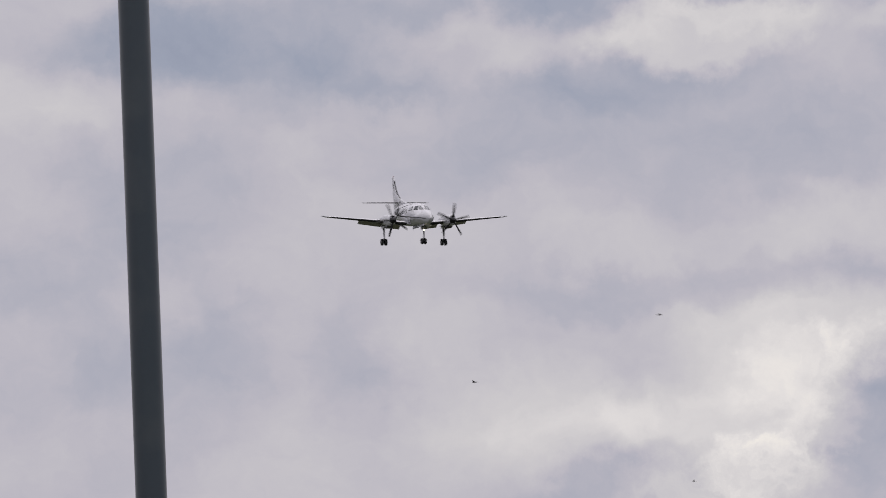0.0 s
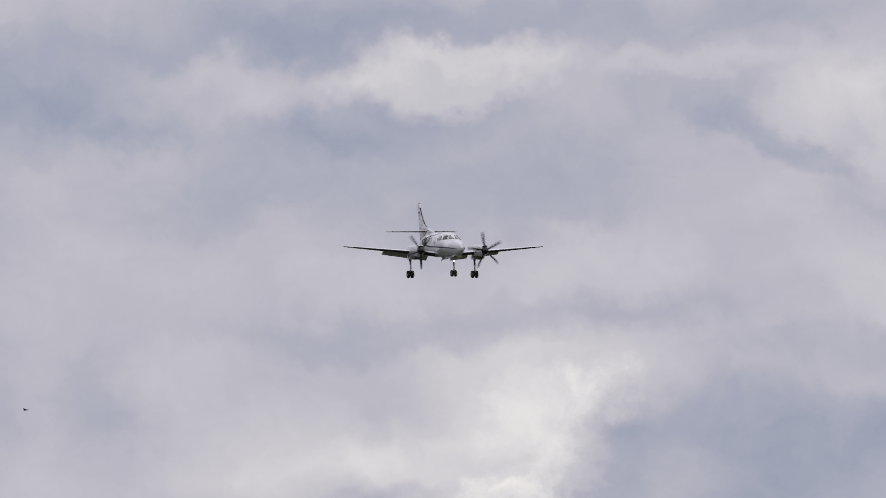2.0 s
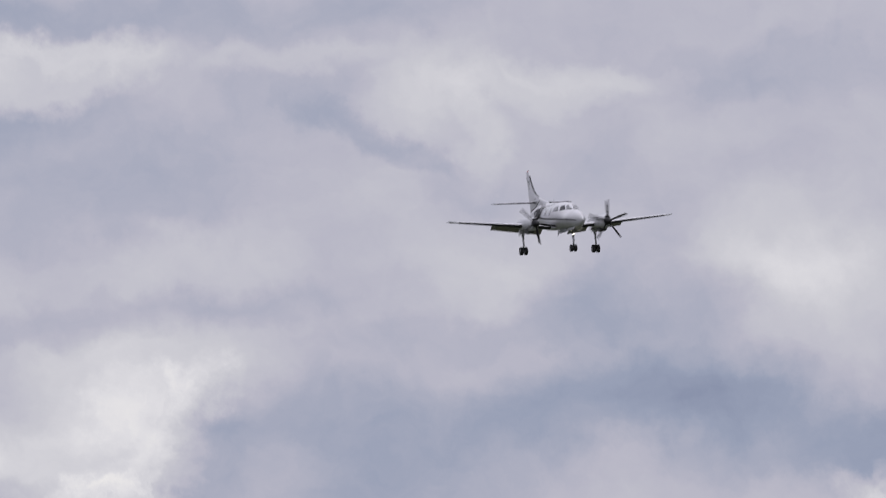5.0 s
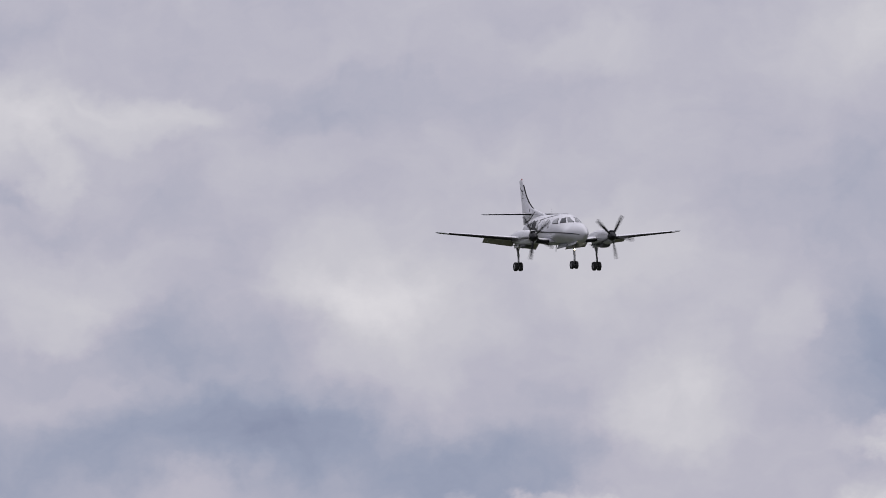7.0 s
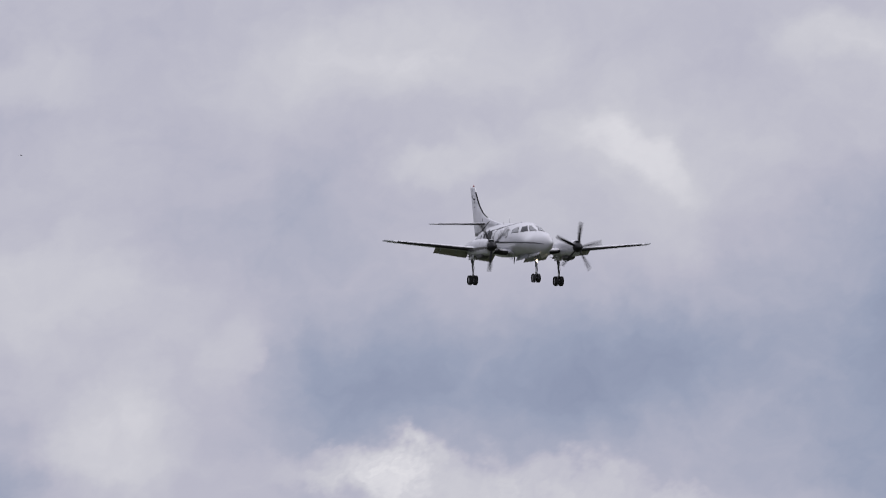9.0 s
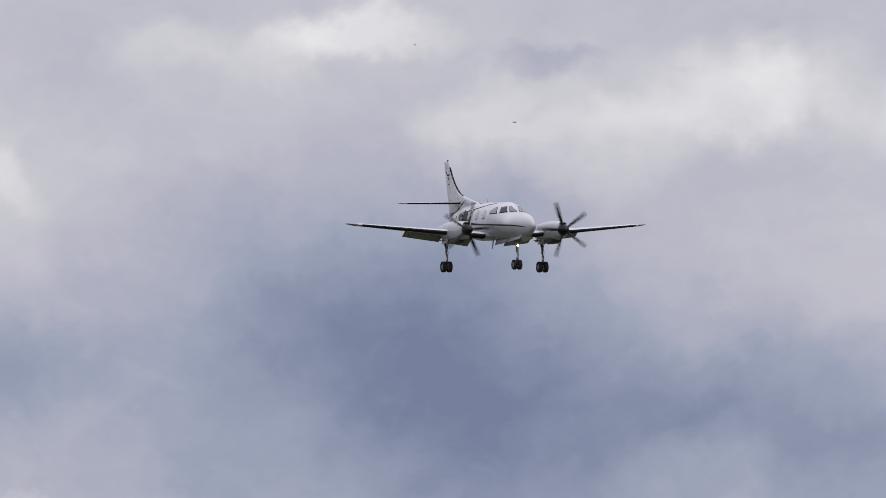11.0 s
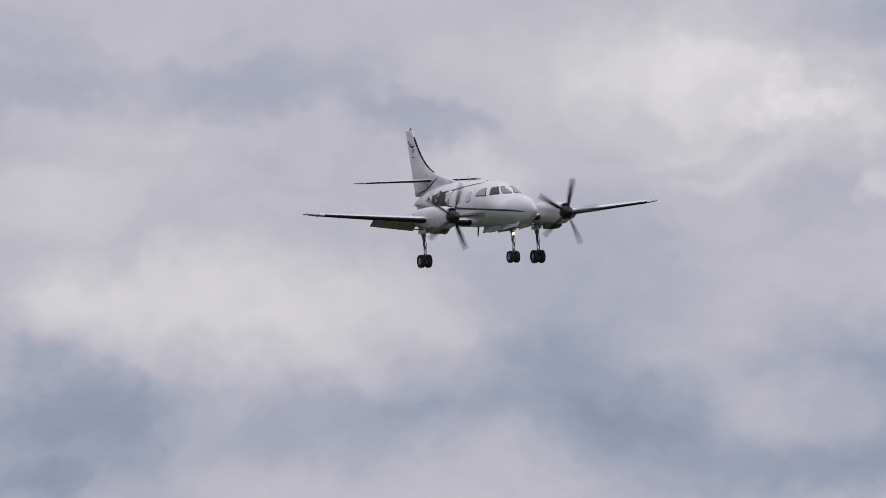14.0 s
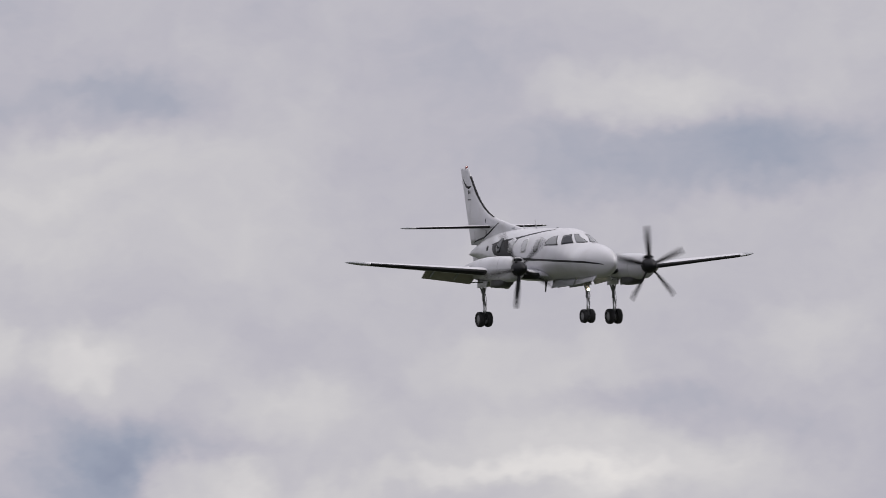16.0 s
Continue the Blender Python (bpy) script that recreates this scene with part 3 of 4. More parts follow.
# glazing and stripes on both flanks
for side in (-1, 1):
    for outline, kind, glass in (
            (corners([(3.50, 0.535), (3.22, 0.545), (2.74, 0.815), (2.86, 0.815)], 8), "windscreen", SCREEN),
            (corners([(3.14, 0.535), (2.66, 0.50), (2.42, 0.77), (2.66, 0.815)], 8), "cockpit_window", GLASS),
            (corners([(2.50, 0.48), (1.64, 0.47), (1.62, 0.60), (1.70, 0.69), (1.88, 0.76), (2.14, 0.78)], 6), "cockpit_window", SCREEN)):
        part("window_frame", pane(outline, side, 0.005, 1.07), WHITE, fuselage)
        part("window_seal", pane(outline, side, 0.007, 1.02), BLACK, fuselage, "thin black window seal")
        part(kind, pane(outline, side, 0.010, 0.90), glass, fuselage, "dark glossy cockpit glass")
    for wx in (0.95, -0.06, -1.14, -2.22):
        o = rounded(wx, 0.47, 0.40, 0.42, 0.15)
        aft = wx < -2
        part("window_frame", pane(o, side, 0.007, 1.16), BLACK if aft else WHITE, fuselage)
        part("cabin_window", pane(o, side, 0.012), GLASS if aft else SKY_PANE, fuselage, "dark oval cabin window" if aft else "grey oval cabin window")
    part("stripe", band([(5.18, -0.165, 0.02), (4.9, -0.13, 0.045), (4.2, -0.075, 0.06), (3.0, -0.035, 0.065), (1.8, -0.005, 0.065), (0.6, 0.02, 0.075), (-0.3, 0.05, 0.09),
                          (-0.9, 0.09, 0.11), (-1.3, 0.16, 0.13)], side), BLACK, fuselage, "black flank stripe")
    part("swoosh", pane(corners([(-1.0, 0.10), (-1.22, 0.40), (-1.60, 0.655), (-2.40, 0.60), (-2.90, 0.51), (-2.85, 0.36), (-2.62, 0.20), (-2.0, 0.10), (-1.4, 0.06)], 5), side, 0.004), BLACK, fuselage, "black swoosh round the aft windows")
    part("stripe", band([(1.3, 0.975, 0.015), (0.7, 0.925, 0.035), (-0.1, 0.83, 0.04), (-0.9, 0.725, 0.05), (-1.6, 0.665, 0.06), (-2.4, 0.595, 0.05), (-3.0, 0.51, 0.03)], side), BLACK, fuselage, "thin black upper stripe")
    part("mark", pane(rounded(-3.42, 0.40, 0.22, 0.16, 0.075), side, 0.005), BLACK, fuselage, "small dark round mark")
    part("stripe", band([(-0.95, 0.16, 0.04), (-1.0, 0.36, 0.05), (-0.92, 0.58, 0.05), (-0.72, 0.8, 0.02)], side), BLACK, fuselage, "thin black curl")


def blade_antenna(x, z0, z1, chord, lean):
    s = 1 if z1 > z0 else -1
    return loft([[(x + chord / 2, 0, z0), (x, 0.012, z0), (x - chord / 2, 0, z0), (x, -0.012, z0)],
                 [(x + lean + chord / 4, 0, z1), (x + lean, 0.006, z1), (x + lean - chord / 4, 0, z1), (x + lean, -0.006, z1)]])


part("antenna", blade_antenna(-0.9, 1.0, 1.32, 0.10, -0.10), WHITE, fuselage, "thin whip antenna")
part("antenna", blade_antenna(-1.9, 0.95, 1.16, 0.08, -0.05), WHITE, fuselage, "thin whip antenna")
part("antenna", blade_antenna(0.9, 1.0, 1.06, 0.30, -0.04), GREY, fuselage, "low grey roof antenna")
part("antenna", blade_antenna(-0.15, -0.66, -1.05, 0.20, -0.10), BLACK, fuselage, "dark belly blade antenna")
part("antenna", blade_antenna(0.45, -0.66, -0.80, 0.16, -0.05), BLACK, fuselage, "dark belly blade antenna")
part("ventral_fin", slab([(-4.9, -0.02, 0.02), (-6.30, -0.02, 0.16), (-6.12, -0.02, -0.30), (-5.75, -0.02, -0.30)], (0, 1, 0), 0.04, 0.008), WHITE, fuselage, "small white ventral fin")
part("air_scoop", turned([(-3.25, 0.02), (-3.2, 0.075), (-2.9, 0.085), (-2.55, 0.085), (-2.52, 0.07), (-2.6, 0.06)], "X", 20), GREY, fuselage).location = (0, 0, 1.02)


# ---- wings ----
def foil(le, te, thick, flat=1.0, n=14, cut=(0.0, 1.0)):
    """Upper edge from back to front and lower edge back again: (along, up) pairs."""
    c = le - te
    us = [cut[0] + (cut[1] - cut[0]) * (1 - math.cos(math.pi * k / n)) / 2 for k in range(n + 1)]

    def t(u):
        return thick / 0.2 * (0.2969 * math.sqrt(max(u, 0)) - 0.126 * u - 0.3516 * u * u + 0.2843 * u ** 3 - 0.1036 * u ** 4)

    top = [(le - u * c, t(u)) for u in reversed(us)]
    low = [(le - u * c, -t(u) * flat) for u in us[1 if cut[0] == 0 else 0:]]
    return top + low


def wing_at(y):
    """Front edge, back edge, height and thickness of the wing at a span station."""
    u = abs(y) / 7.05
    le = 1.30 - 0.62 * u
    te = -1.32 + 1.0 * u
    return le, te, -0.565 + 0.0857 * abs(y), 0.165 * (le - te) * (1 - 0.2 * u)


def wing_ring(y, cut, grow=0.0, back=0.0):
    le, te, z, th = wing_at(y)
    ring = foil(le + grow, te, th + 2 * grow, 0.75, cut=cut)
    return [(x, y, z + h) for x, h in ring]


def boot_ring(y, section, depth):
    """A thin rubber sleeve over a front edge."""
    rings = []
    for grow in (0.006, -0.012):
        top, low = section(y, (0.0, 0.022), grow), section(y, (0.0, depth), grow)
        half = (len(top) + 1) // 2
        rings.append(top[:half] + low[half:])
    return rings[0] + rings[1][::-1]


for side in (-1, 1):
    ys = [side * (0.3 + k * (6.70 - 0.3) / 24) for k in range(25)]
    wing = part("wing", loft([wing_ring(y, (0.0, 0.74)) for y in ys]), WHITE, plane, "white low wing with black rubber front edge")
    part("de_ice_boot", loft([boot_ring(side * (2.60 + k * 3.90 / 16), wing_ring, 0.17) for k in range(17)]), BOOT, wing, "black rubber de-icing boot")
    part("de_ice_boot", loft([boot_ring(side * (0.82 + k * 1.16 / 6), wing_ring, 0.17) for k in range(7)]), BOOT, wing, "black rubber de-icing boot")
    # rounded tip with a grey lens
    tip = []
    for k in range(7):
        y = side * (6.70 + 0.37 * math.sin(math.pi / 2 * k / 6))
        shrink = max(0.06, math.cos(math.pi / 2 * k / 6)) ** 0.55
        le, te, z, th = wing_at(y)
        m = te + 0.45 * (le - te)
        tip.append([(m + (x - m) * (0.35 + 0.65 * shrink), y, z + h * shrink + 0.02 * (k / 6)) for x, h in foil(le, te, th, 0.75)])
    part("wing_tip", loft(tip), GREY, wing, "grey rounded wing tip")
    part("landing_lens", tube([(wing_at(6.6)[0] - 0.04, side * 6.58, wing_at(6.6)[2]), (wing_at(6.6)[0] + 0.015, side * 6.58, wing_at(6.6)[2])], [0.035, 0.03]), WHITE, wing)
    # the aileron closes the outer back edge, the flaps hang from the inner

    def hinge_piece(y0, y1, drop, reach, back):
        rings = []
        for k in range(9):
            y = side * (y0 + (y1 - y0) * k / 8)
            le, te, z, th = wing_at(y)
            c = le - te
            hx = te + 0.255 * c
            hz = z - back * th
            ring = []
            for x, h in foil(0.0, -0.26 * c * reach, th * 0.46, 0.9, 8):
                a = radians(drop)
                ring.append((hx - 0.012 - back * 0.25 + x * math.cos(a) + h * math.sin(a), y, hz + x * math.sin(a) + h * math.cos(a)))
            rings.append(ring)
        return loft(rings)

    part("aileron", hinge_piece(4.16, 6.66, 1.5, 1.0, 0.0), WHITE, wing)
    part("flap", hinge_piece(2.30, 4.12, 30, 1.25, 0.12), FLAP, wing, "lowered wing flap")
    part("flap", hinge_piece(0.86, 1.98, 30, 1.25, 0.12), FLAP, wing, "lowered wing flap")
    for y in (3.0, 3.9, 1.2):
        le, te, z, th = wing_at(y)
        part("flap_bracket", slab([(te + 0.6, side * y, z - 0.06), (te + 0.3, side * y, z - 0.20), (te + 0.12, side * y, z - 0.30), (te + 0.25, side * y, z - 0.05)], (0, 1, 0), 0.03, 0.004), GREY, wing)


# ---- engines ----
HUB_X, HUB_Y, HUB_Z = 3.08, 2.285, -0.25
NACELLE = [  # station, centre height, half width, half height
    (2.92, -0.25, 0.22, 0.26), (2.88, -0.25, 0.255, 0.34), (2.67, -0.27, 0.28, 0.39), (2.2, -0.27, 0.30, 0.42), (1.3, -0.27, 0.305, 0.43),
    (0.5, -0.28, 0.27, 0.41), (-0.2, -0.29, 0.20, 0.36), (-0.8, -0.29, 0.13, 0.27), (-1.3, -0.28, 0.10, 0.19), (-1.65, -0.26, 0.05, 0.09), (-1.7, -0.26, 0.02, 0.03)]


def engine(side):
    y0 = side * HUB_Y
    rings = []
    for x, zc, w, h in NACELLE:
        ring = []
        for k in range(40):
            u = 2 * math.pi * k / 40
            c, s = math.cos(u), math.sin(u)
            p = 0.82
            ring.append((x, y0 + w * math.copysign(abs(c) ** p, c), zc + h * math.copysign(abs(s) ** p, s)))
        rings.append(ring)
    nac = part("nacelle", loft(rings), WHITE, plane, "white engine nacelle")
    # chin: the lower cowl with its intake, open at the front
    chin = []
    for x, zc, w, h in ((2.15, -0.62, 0.15, 0.06), (2.05, -0.66, 0.20, 0.13), (1.8, -0.69, 0.225, 0.165), (1.35, -0.71, 0.225, 0.165), (1.12, -0.71, 0.21, 0.15), (1.08, -0.68, 0.18, 0.10)):
        ring = []
        for k in range(32):
            u = 2 * math.pi * k / 32
            c, s = math.cos(u), math.sin(u)
            ring.append((x, y0 + w * math.copysign(abs(c) ** 0.55, c), zc + h * math.copysign(abs(s) ** 0.55, s)))
        chin.append(ring)
    part("chin_cowl", loft(chin), SOOT, nac, "dark sooty lower cowl")
    part("air_intake", loft([[(2.925 + d, y0 + (0.155 - e) * math.cos(u), 0.02 + (0.06 - e * 0.5) * math.sin(u)) for u in (2 * math.pi * k / 24 for k in range(24))] for d, e in ((-0.06, 0.0), (0.004, 0.0), (0.006, 0.03))]), BLACK, nac, "dark air intake over the spinner")
    lip = []
    for k in range(33):
        u = 2 * math.pi * k / 32
        c, s = math.cos(u), math.sin(u)
        lip.append([(2.92 + 0.03 * math.cos(v), y0 + (0.175 + 0.022 * math.sin(v)) * c, 0.02 + (0.078 + 0.022 * math.sin(v)) * s) for v in (2 * math.pi * q / 10 for q in range(10))])
    part("intake_lip", loft(lip, caps=False), WHITE, nac, "white rounded intake lip")
    part("oil_cooler_intake", loft([[(2.15 + d, y0 + (0.13 - e) * math.cos(u), -0.62 + (0.045 - e * 0.5) * math.sin(u)) for u in (2 * math.pi * k / 20 for k in range(20))] for d, e in ((-0.05, 0.0), (0.004, 0.0), (0.006, 0.03))]), BLACK, nac, "dark cooler intake")
    part("cowl_ring", turned([(2.875, 0.24), (2.92, 0.24), (2.955, 0.235), (2.945, 0.22), (2.90, 0.2)], "X", 36), BLACK, nac, "black ring behind the spinner").location = (0, y0, HUB_Z)
    part("exhaust_pipe", tube([(-0.9, y0 + side * 0.08, -0.26), (-1.2, y0 + side * 0.14, -0.29), (-1.45, y0 + side * 0.18, -0.32)], [0.12, 0.12, 0.11], 18), STEEL, nac, "sooty steel exhaust")
    for x in (1.9,):
        rings = []
        for dx, g in ((0.006, 0.0), (0.005, 0.003), (-0.005, 0.003), (-0.006, 0.0)):
            ring = []
            for k in range(40):
                u = 2 * math.pi * k / 40
                c, s = math.cos(u), math.sin(u)
                ring.append((x + dx, y0 + (0.3005 + g) * math.copysign(abs(c) ** 0.82, c), -0.27 + (0.4215 + g) * math.copysign(abs(s) ** 0.82, s)))
            rings.append(ring)
        part("cowl_seam", loft(rings, caps=False), SEAL, nac)
    return nac


def propeller(side):
    """The spinner with five blades; it turns about its own x."""
    hub = part("propeller", turned([(-0.14, 0.235), (-0.12, 0.245), (0.0, 0.235), (0.12, 0.205), (0.24, 0.155), (0.33, 0.10), (0.385, 0.045), (0.40, 0.005)], "X", 36), BLACK, plane, "black pointed spinner with five dark blades")
    rings = []
    for r, chord, twist, th in ((0.16, 0.10, 55, 0.09), (0.26, 0.12, 50, 0.06), (0.42, 0.15, 43, 0.04), (0.65, 0.165, 35, 0.03), (0.9, 0.155, 28, 0.022), (1.10, 0.13, 23, 0.016), (1.22, 0.105, 20, 0.012), (1.29, 0.065, 19, 0.008), (1.305, 0.03, 19, 0.004)):
        a = radians(twist)
        ring = []
        for x, h in foil(chord * 0.45, -chord * 0.55, th, 1.0, 7):
            ring.append((x * math.sin(a) + h * math.cos(a), side * (x * math.cos(a) - h * math.sin(a)), r))
        rings.append(ring)
    first = part("blade", loft(rings), BLADE, hub, "dark propeller blade")
    for k in (1, 2, 3, 4):
        b = new("blade", first.data)
        b.parent = hub
        b.matrix_basis = pose(0, 0, 0, 72 * k)
        tagged(b, "dark propeller blade")
    return hub


for side in (-1, 1):
    engine(side)
PROP_RIGHT, PROP_LEFT = propeller(-1), propeller(1)


# ---- tail ----
def table(rows, v):
    for a, b in zip(rows, rows[1:]):
        if v <= b[0] or b is rows[-1]:
            u = (v - a[0]) / (b[0] - a[0])
            return [p + (q - p) * u for p, q in zip(a[1:], b[1:])]


FIN = [  # height, front edge, back edge, thickness
    (0.42, -1.75, -6.38, 0.20), (0.98, -1.80, -6.56, 0.19), (1.06, -2.20, -6.58, 0.18), (1.17, -2.95, -6.62, 0.17), (1.28, -3.65, -6.65, 0.165), (1.41, -4.42, -6.69, 0.16),
    (1.55, -4.82, -6.73, 0.155), (1.71, -5.16, -6.78, 0.15), (1.9, -5.45, -6.84, 0.14), (2.11, -5.72, -6.90, 0.13), (2.4, -6.0, -6.99, 0.115),
    (2.79, -6.32, -7.11, 0.10), (2.97, -6.46, -7.165, 0.085), (3.03, -6.56, -7.18, 0.05)]


def fin_ring(z, cut=(0.0, 1.0), grow=0.0, rear=0.44):
    le, te, th = table(FIN, z)
    hinge = te + rear * min(1.0, 1.0)
    ring = foil(le + grow, te, th + 2 * grow, 1.0, 14, cut)
    return [(x, h, z) for x, h in ring]


zs = [0.42, 0.7, 0.98, 1.06, 1.17, 1.28, 1.41, 1.48, 1.55, 1.63, 1.71, 1.8, 1.9, 2.0, 2.11, 2.25, 2.4, 2.6, 2.79, 2.9, 2.97, 3.03]


def fin_slice(front):
    rings = []
    for z in zs:
        if not front and z < 0.5:
            z = 0.5
        le, te, th = table(FIN, z)
        u = 1 - (0.50 - 0.06 * (z - 0.4)) / (le - te)
        ring = foil(le, te, th, 1.0, 14, (0.0, u - 0.004) if front else (u + 0.004, 1.0))
        rings.append([(x, h, z) for x, h in ring])
    return loft(rings)


fin = part("tail_fin", fin_slice(True), WHITE, plane, "white swept tail fin")
rudder = part("rudder", fin_slice(False), WHITE, fin)
part("de_ice_boot", loft([(lambda o, i: o + i[::-1])(
    [(x, h, z) for x, h in foil(table(FIN, z)[0] + 0.006, table(FIN, z)[1], table(FIN, z)[2] + 0.012, 1.0, 8, (0.0, 0.055 / (table(FIN, z)[0] - table(FIN, z)[1])))],
    [(x, h, z) for x, h in foil(table(FIN, z)[0] - 0.01, table(FIN, z)[1], table(FIN, z)[2] - 0.02, 1.0, 8, (0.0, 0.055 / (table(FIN, z)[0] - table(FIN, z)[1])))])
    for z in (1.40, 1.48, 1.55, 1.63, 1.71, 1.8, 1.9, 2.0, 2.11, 2.25, 2.4, 2.6, 2.75)]), BOOT, fin, "black rubber fin boot")
part("beacon", turned([(2.99, 0.04), (3.04, 0.045), (3.08, 0.036), (3.10, 0.016), (3.105, 0.004)], "Z", 16), RED, fin, "red beacon light").location = (-6.66, 0, 0)


def fin_mark(path, side, off=0.004):
    """A painted line on the fin: station, height and width."""
    bm = bmesh.new()
    rows, fine = [], []
    for (x0, z0, w0), (x1, z1, w1) in zip(path, path[1:]):
        fine += [(x0 + (x1 - x0) * k / 6, z0 + (z1 - z0) * k / 6, w0 + (w1 - w0) * k / 6) for k in range(6)]
    fine.append(path[-1])
    for i, (x, z, w) in enumerate(fine):
        a, b = fine[max(i - 1, 0)], fine[min(i + 1, len(fine) - 1)]
        dx, dz = b[0] - a[0], b[1] - a[1]
        d = math.hypot(dx, dz)
        row = []
        for s, o in ((-0.5, -0.01), (-0.5, off), (0.5, off), (0.5, -0.01)):
            px, pz = x - dz / d * w * s, z + dx / d * w * s
            le, te, th = table(FIN, pz)
            u = min(0.995, max(0.002, (le - px) / (le - te)))
            h = th / 0.2 * (0.2969 * math.sqrt(u) - 0.126 * u - 0.3516 * u * u + 0.2843 * u ** 3 - 0.1036 * u ** 4)
            row.append(bm.verts.new((px, side * (h + o), pz)))
        rows.append(row)
    for a, b in zip(rows, rows[1:]):
        for i in range(3):
            bm.faces.new((a[i], a[i + 1], b[i + 1], b[i]))
    return bm


for side in (-1, 1):
    part("stripe", fin_mark([(-6.95, 2.68, 0.015), (-6.82, 2.54, 0.05), (-6.62, 2.42, 0.08), (-6.42, 2.38, 0.09), (-6.2, 2.42, 0.04)], side), BLACK, fin, "black curl on the fin")
    part("stripe", fin_mark([(-3.85, 1.22, 0.03), (-4.3, 1.06, 0.05), (-4.75, 0.88, 0.06), (-5.2, 0.74, 0.055), (-5.7, 0.67, 0.05), (-6.0, 0.62, 0.04), (-6.12, 0.56, 0.02)], side), BLACK, fin, "black curved line at the fin's foot")
    for x in (-6.44, -6.30):
        part("mark", fin_mark([(x, 2.17, 0.06), (x + 0.012, 2.30, 0.06)], side), BLACK, fin, "small black mark")
    part("mark", fin_mark([(-6.50, 1.985, 0.035), (-6.22, 1.985, 0.035)], side), BLACK, fin, "small black mark")
    part("mark", fin_mark([(-4.98, 1.23, 0.06), (-4.98, 1.36, 0.06)], side), BLACK, fin, "small black mark")
    part("mark", fin_mark([(-4.98, 0.84, 0.06), (-4.98, 0.98, 0.06)], side), BLACK, fin, "small black mark")


def stab_ring(y, cut=(0.0, 1.0), grow=0.0):
    u = abs(y) / 2.52
    le, te = -4.42 - 1.42 * u, -6.05 - 0.52 * u
    return [(x, y, 1.10 + h) for x, h in foil(le + grow, te, 0.12 * (1 - 0.4 * u) + 2 * grow, 1.0, 12, cut)]


for side in (-1, 1):
    stab = part("tailplane", loft([stab_ring(side * y, (0.0, 0.66)) for y in (0.02, 0.5, 1.0, 1.5, 2.0, 2.36)]), WHITE, plane, "white tailplane with a black front edge")
    part("elevator", loft([stab_ring(side * y, (0.67, 1.0)) for y in (0.25, 0.5, 1.0, 1.5, 2.0, 2.36)]), WHITE, stab)
    part("de_ice_boot", loft([boot_ring(side * y, stab_ring, 0.13) for y in (0.12, 0.5, 1.0, 1.5, 2.0, 2.25)]), BOOT, stab, "black rubber de-icing boot")
    part("tailplane_tip", loft([[(-6.2 + (x + 6.2) * k, side * y, 1.10 + (z - 1.10) * k) for x, _, z in stab_ring(y)] for y, k in ((2.36, 1.0), (2.43, 0.92), (2.49, 0.7), (2.52, 0.3))]), GREY, stab)


# ---- landing gear ----
def wheel(parent, x, y, z, r, w):
    k = w / 2
    prof = [(-k * 0.55, r * 0.58), (-k * 0.9, r * 0.66), (-k, r * 0.80), (-k * 0.92, r * 0.92), (-k * 0.6, r * 0.985), (0, r), (k * 0.6, r * 0.985), (k * 0.92, r * 0.92), (k, r * 0.80), (k * 0.9, r * 0.66), (k * 0.55, r * 0.58)]
    t = part("tyre", turned(prof, "Y", 36), TYRE, parent, "black rubber tyre")
    t.location = (x, y, z)
    h = part("wheel_rim", turned([(-k * 0.7, r * 0.2), (-k * 0.72, r * 0.5), (-k * 0.6, r * 0.585), (k * 0.6, r * 0.585), (k * 0.72, r * 0.5), (k * 0.7, r * 0.2)], "Y", 24), RIM, parent, "grey metal wheel rim")
    h.location = (x, y, z)


def leg(name, x, y, top, axle, wheel_r, wheel_w, gap):
    """An oleo leg with twin wheels, scissor link and drag brace."""
    strut = part(name, tube([(x, y, top), (x, y, top - 0.08), (x, y, (top + axle) / 2 - 0.02), (x, y, (top + axle) / 2 - 0.05)], [0.062, 0.05, 0.048, 0.042]), LEG, plane, "lowered landing gear leg with twin wheels")
    part("axle", tube([(x, y - gap / 2 - 0.05, axle), (x, y + gap / 2 + 0.05, axle)], [0.035, 0.035]), LEG, strut)
    part("piston", tube([(x, y, (top + axle) / 2), (x, y, axle)], [0.032, 0.032]), STEEL, strut, "polished steel piston")
    mid = (top + axle) / 2
    part("scissor_link", join(
        tube([(x + 0.06, y, mid + 0.02), (x + 0.19, y, (mid + axle) / 2 + 0.03)], [0.026, 0.018], 8),
        tube([(x + 0.19, y, (mid + axle) / 2 + 0.03), (x + 0.05, y, axle + 0.05)], [0.018, 0.026], 8)), LEG, strut)
    part("drag_brace", tube([(x - 0.42, y, top + 0.02), (x - 0.03, y, mid + 0.12)], [0.028, 0.024], 8), LEG, strut)
    part("side_brace", join(tube([(x, y - 0.15, top + 0.04), (x, y - 0.05, mid + 0.22)], [0.022, 0.018], 8), tube([(x, y + 0.15, top + 0.04), (x, y + 0.05, mid + 0.22)], [0.022, 0.018], 8)), LEG, strut)
    part("brake_hose", tube([(x + 0.08, y + 0.03, mid + 0.2), (x + 0.12, y + 0.05, mid), (x + 0.08, y + 0.05, mid - 0.2), (x + 0.03, y + 0.06, axle + 0.05)], [0.01, 0.01, 0.01, 0.01], 6), BLACK, strut)
    for s in (-1, 1):
        wheel(strut, x, y + s * gap / 2, axle, wheel_r, wheel_w)
    return strut


